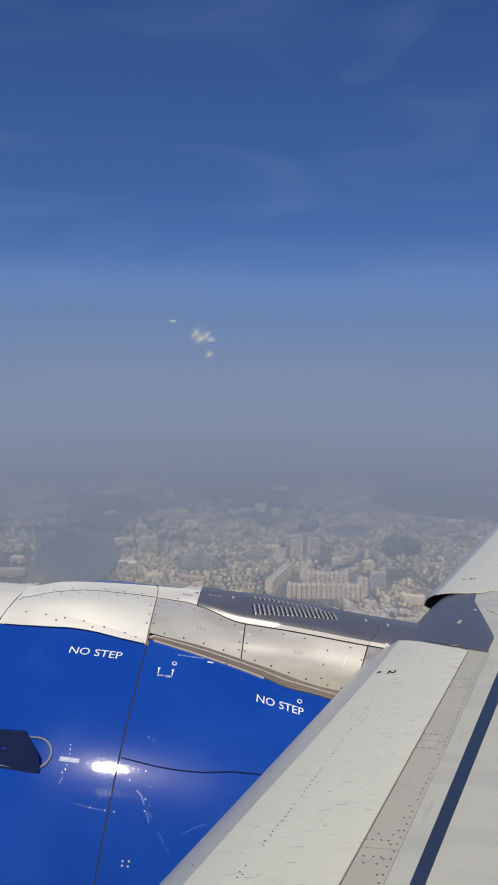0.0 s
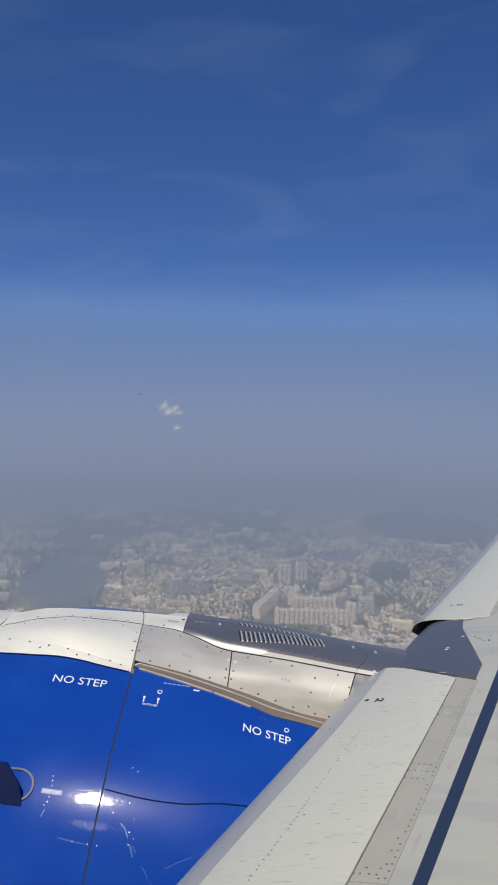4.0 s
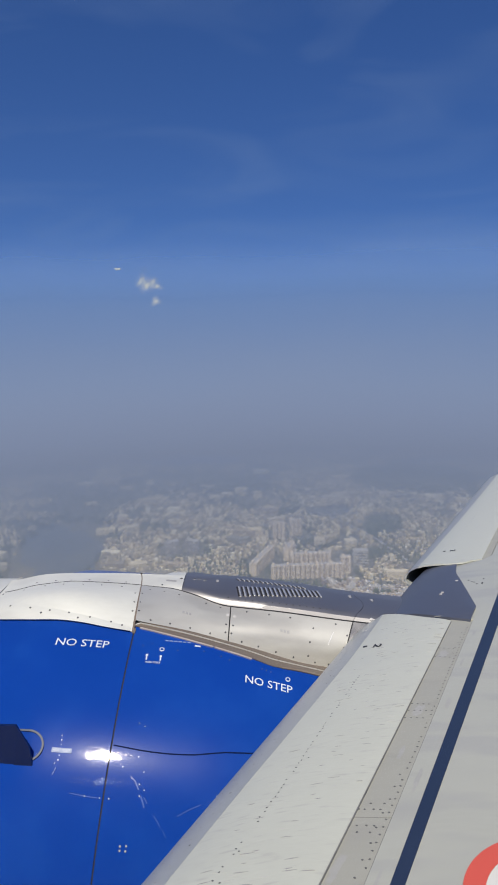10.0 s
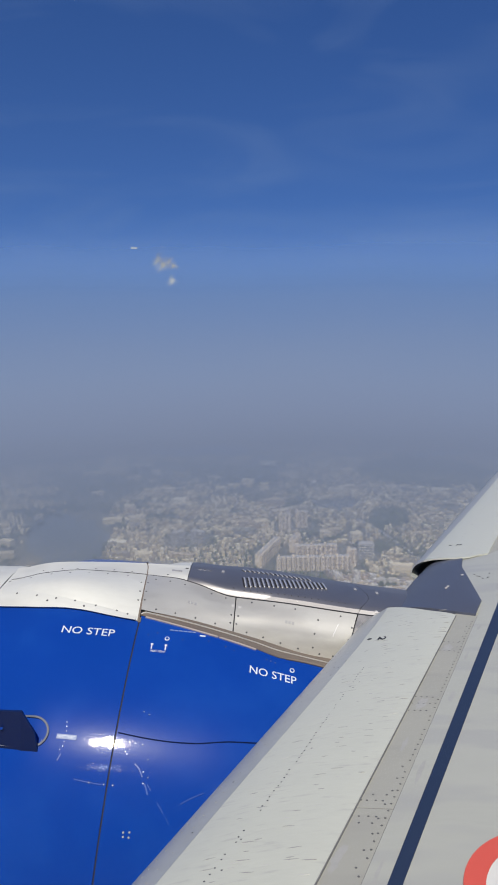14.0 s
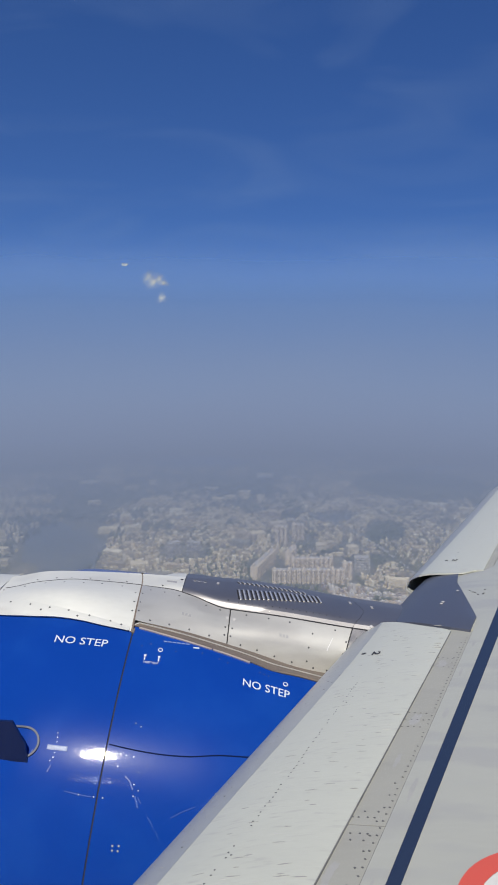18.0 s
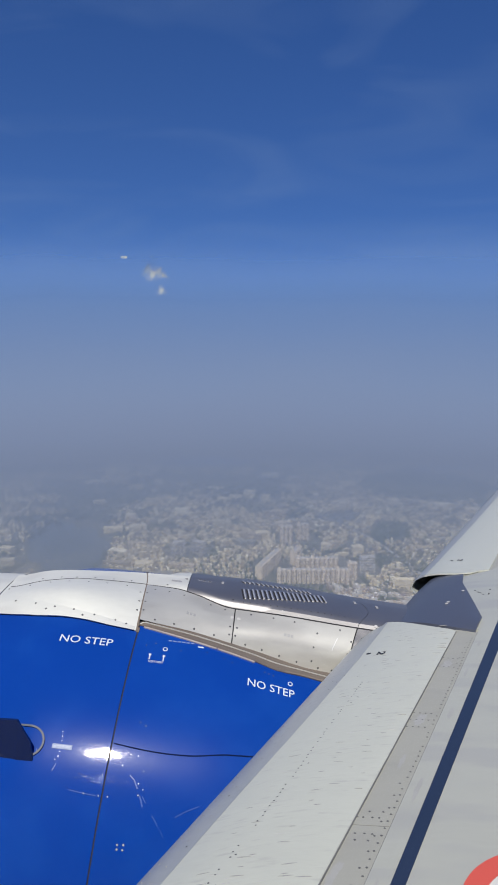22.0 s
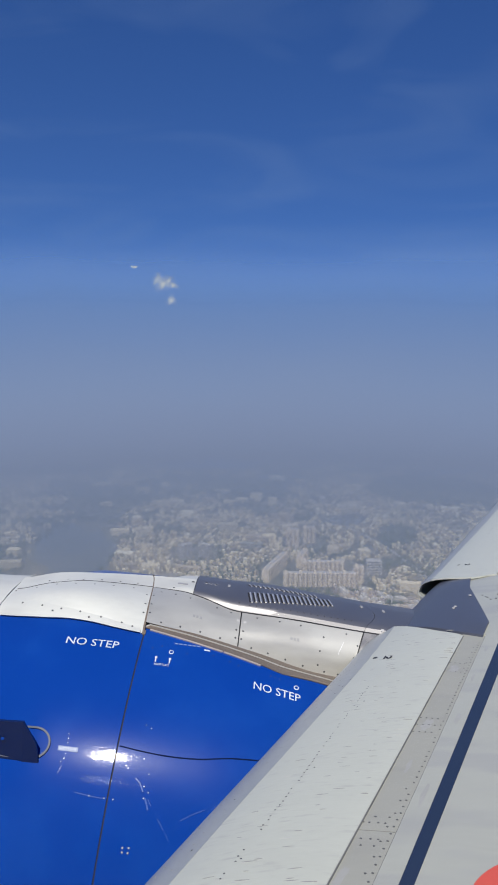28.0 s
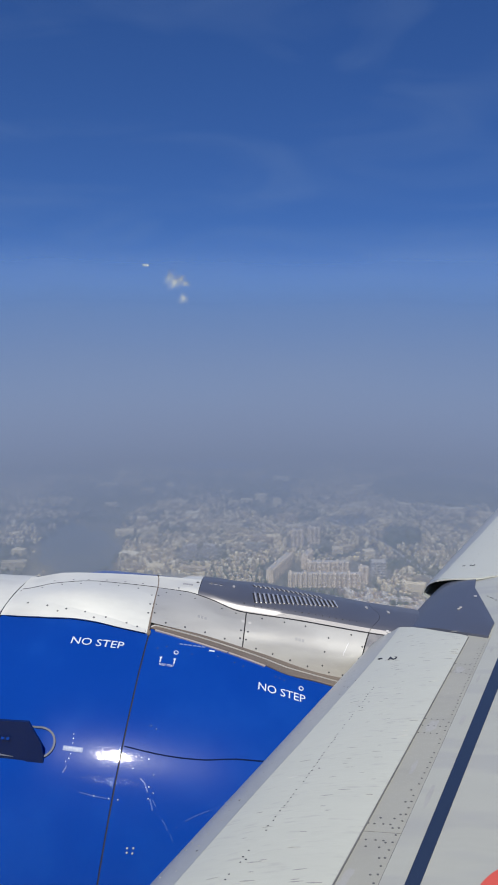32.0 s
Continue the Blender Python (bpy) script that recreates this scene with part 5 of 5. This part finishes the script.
CREAM_LABEL = "tall cream apartment block with rows of bays"
GREY_LABEL = "weathered grey apartment tower beside low houses"
for bays, floors, x, y, turn, mat, label, group in (
        (15, 10, 150, 1512, 0.0, FLATS, CREAM_LABEL, "apartment complex"), (12, 10, 50, 1590, 1.18, FLATS, CREAM_LABEL, "apartment complex"),
        (9, 10, 165, 1588, 0.02, FLATS, CREAM_LABEL, "apartment complex"), (4, 11, 118, 1640, 1.2, FLATS, CREAM_LABEL, "apartment complex"),
        (2, 13, 240, 1530, 0.1, FLATS, CREAM_LABEL, "apartment complex"),
        (3, 14, 104, 1800, 0.1, FLATS, CREAM_LABEL, "apartment towers"), (3, 14, 150, 1822, 0.1, FLATS, CREAM_LABEL, "apartment towers"),
        (3, 11, -172, 1700, 0.6, ROOF, GREY_LABEL, "grey towers"), (3, 11, -122, 1702, -0.5, ROOF, GREY_LABEL, "grey towers")):
    apartment(bays, floors, label, mat, group).matrix_basis = Matrix.Translation((x, y, 0)) @ Matrix.Rotation(turn, 4, "Z")

# the striped office block beside the complex
office = thing("office_block", (0, 0, 0), "grey office block banded with dark window rows", "office block", frame_matrix=Matrix.Identity(4))
part("wall", box_bm(-17, 17, -11, 11, -0.5, 36), WALL_MATS[2], office, smooth=False)
part("roof", box_bm(-16.6, 16.6, -10.6, 10.6, 36, 36.4), ROOF, office, smooth=False)
for fl in range(9):
    part("window_band", box_bm(-16, 16, -11.15, -10.9, fl * 4.0 + 1.4, fl * 4.0 + 3.2), GLASS_D, office, smooth=False)
office.matrix_basis = Matrix.Translation((283, 1580, 0))

# a water tower on a tapered stem
tower = thing("water_tower", (0, 0, 0), "pale concrete water tower on a tapered stem", "water tower", frame_matrix=Matrix.Identity(4))
bm = bmesh.new()
bmesh.ops.create_cone(bm, cap_ends=True, segments=16, radius1=3.4, radius2=2.4, depth=20.5, matrix=Matrix.Translation((0, 0, 9.75)))
part("stem", bm, WALL_MATS[2], tower)
bm = bmesh.new()
bmesh.ops.create_cone(bm, cap_ends=True, segments=20, radius1=5.0, radius2=10.0, depth=5.0, matrix=Matrix.Translation((0, 0, 22.0)))
bmesh.ops.create_cone(bm, cap_ends=True, segments=20, radius1=10.0, radius2=9.0, depth=4.0, matrix=Matrix.Translation((0, 0, 26.5)))
part("tank", bm, WALL_MATS[2], tower)
tower.matrix_basis = Matrix.Translation((222, 2195, 0))


# ---- haze: one shell painted as dust haze, a low sheet over the city that rises round it to the sky, lit by the same sun and sky ----
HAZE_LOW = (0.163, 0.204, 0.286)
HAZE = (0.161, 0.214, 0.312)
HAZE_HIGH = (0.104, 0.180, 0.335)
SHEET_Z = 60.0


def haze_material():
    """Haze put into cover and colour by line of sight: thickens with distance in drifts over the city; thins and turns
    blue with height over the horizon.
    """
    m = bpy.data.materials.new("painted_dust_haze")
    m.use_nodes = True
    n, l = m.node_tree.nodes, m.node_tree.links
    n.remove(n["Principled BSDF"])

    def maths(kind, a, b=None):
        x = n.new("ShaderNodeMath")
        x.operation = kind
        for k, v in enumerate((a, b)):
            if isinstance(v, (int, float)):
                x.inputs[k].default_value = v
            elif v is not None:
                l.new(v, x.inputs[k])
        return x.outputs["Value"]

    def ramp(v, a, b, c, d, smooth=False):
        x = n.new("ShaderNodeMapRange")
        x.interpolation_type = "SMOOTHSTEP" if smooth else "LINEAR"
        for k, q in zip(("From Min", "From Max", "To Min", "To Max"), (a, b, c, d)):
            x.inputs[k].default_value = q
        l.new(v, x.inputs["Value"])
        return x.outputs["Result"]

    def tone(fac, a, b):
        x = n.new("ShaderNodeMix")
        x.data_type = "RGBA"
        l.new(fac, x.inputs["Factor"])
        for k, q in (("A", a), ("B", b)):
            if isinstance(q, tuple):
                x.inputs[k].default_value = (*q, 1)
            else:
                l.new(q, x.inputs[k])
        return x.outputs["Result"]

    def drift(scale, detail):
        x = n.new("ShaderNodeTexNoise")
        x.inputs["Scale"].default_value, x.inputs["Detail"].default_value, x.inputs["Distortion"].default_value = scale, detail, 0.6
        l.new(co.outputs["Object"], x.inputs["Vector"])
        return x.outputs["Fac"]

    co, sep = n.new("ShaderNodeTexCoord"), n.new("ShaderNodeSeparateXYZ")
    l.new(co.outputs["Object"], sep.inputs["Vector"])
    x, y, z = sep.outputs["X"], sep.outputs["Y"], sep.outputs["Z"]
    far = maths("SQRT", maths("ADD", maths("MULTIPLY", x, x), maths("MULTIPLY", y, y)))
    path = maths("MAXIMUM", maths("SUBTRACT", maths("DIVIDE", far, maths("MAXIMUM", maths("SUBTRACT", SKY_H, z), 20.0)), 1.5), 0.0)
    uneven = maths("ADD", maths("MULTIPLY", drift(0.0014, 4), 0.14), maths("MULTIPLY", drift(0.0045, 3), 0.10))
    gathered = maths("ADD", maths("MULTIPLY", path, maths("ADD", uneven, 0.88)), maths("MULTIPLY", maths("MULTIPLY", path, path), 0.16))
    low = maths("SUBTRACT", 1.0, maths("EXPONENT", maths("MULTIPLY", gathered, -0.42)))
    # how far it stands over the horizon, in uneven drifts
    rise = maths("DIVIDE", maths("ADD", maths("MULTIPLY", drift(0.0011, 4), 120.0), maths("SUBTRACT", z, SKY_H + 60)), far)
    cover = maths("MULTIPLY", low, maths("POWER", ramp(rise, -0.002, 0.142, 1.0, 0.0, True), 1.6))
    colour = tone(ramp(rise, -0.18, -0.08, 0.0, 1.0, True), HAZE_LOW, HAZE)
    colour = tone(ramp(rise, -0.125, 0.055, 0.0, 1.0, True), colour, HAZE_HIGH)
    clear_air, dust, onward = n.new("ShaderNodeBsdfTransparent"), n.new("ShaderNodeBsdfDiffuse"), n.new("ShaderNodeBsdfTranslucent")
    both, mix = n.new("ShaderNodeAddShader"), n.new("ShaderNodeMixShader")
    l.new(colour, dust.inputs["Color"])
    # one fixed normal for the shell: all of it takes the light alike, from above and from the sun's side
    facing = n.new("ShaderNodeCombineXYZ")
    for k, q in zip("XYZ", (0.0, -0.45, 0.893)):
        facing.inputs[k].default_value = q
    l.new(facing.outputs["Vector"], dust.inputs["Normal"])
    # where it is thin it throws much of the light on downwards
    l.new(tone(ramp(cover, 0.35, 0.9, 0.0, 1.0), (0.62, 0.63, 0.64), (0.0, 0.0, 0.0)), onward.inputs["Color"])
    l.new(dust.outputs["BSDF"], both.inputs[0])
    l.new(onward.outputs["BSDF"], both.inputs[1])
    l.new(cover, mix.inputs["Fac"])
    l.new(clear_air.outputs["BSDF"], mix.inputs[1])
    l.new(both.outputs["Shader"], mix.inputs[2])
    l.new(mix.outputs["Shader"], n["Material Output"].inputs["Surface"])
    return m


bm = bmesh.new()
sides = 192
profile = [(q, SHEET_Z) for q in (500.0, 1500.0, 2200.0, 2800.0)]
profile += [(2800 + q, SHEET_Z + 0.00046875 * q * q) for q in span(0, 800, 12)[1:]]   # it bends up and goes on outwards
profile += [(3600 + q, SHEET_Z + 300 + 0.75 * q) for q in span(0, 1340, 12)[1:]]
rings = [[bm.verts.new((q * math.cos(2 * math.pi * k / sides), q * math.sin(2 * math.pi * k / sides), z)) for k in range(sides)] for q, z in profile]
bm.faces.new(rings[0])
for a, b in zip(rings, rings[1:]):
    for k in range(sides):
        bm.faces.new((a[k], a[(k + 1) % sides], b[(k + 1) % sides], b[k]))
me = bpy.data.meshes.new("haze_backdrop")
bm.to_mesh(me)
bm.free()
me.shade_smooth()
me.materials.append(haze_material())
tagged(new("haze_backdrop", me), "grey blue shell painted as dust haze over the city", "haze", kind="structure")
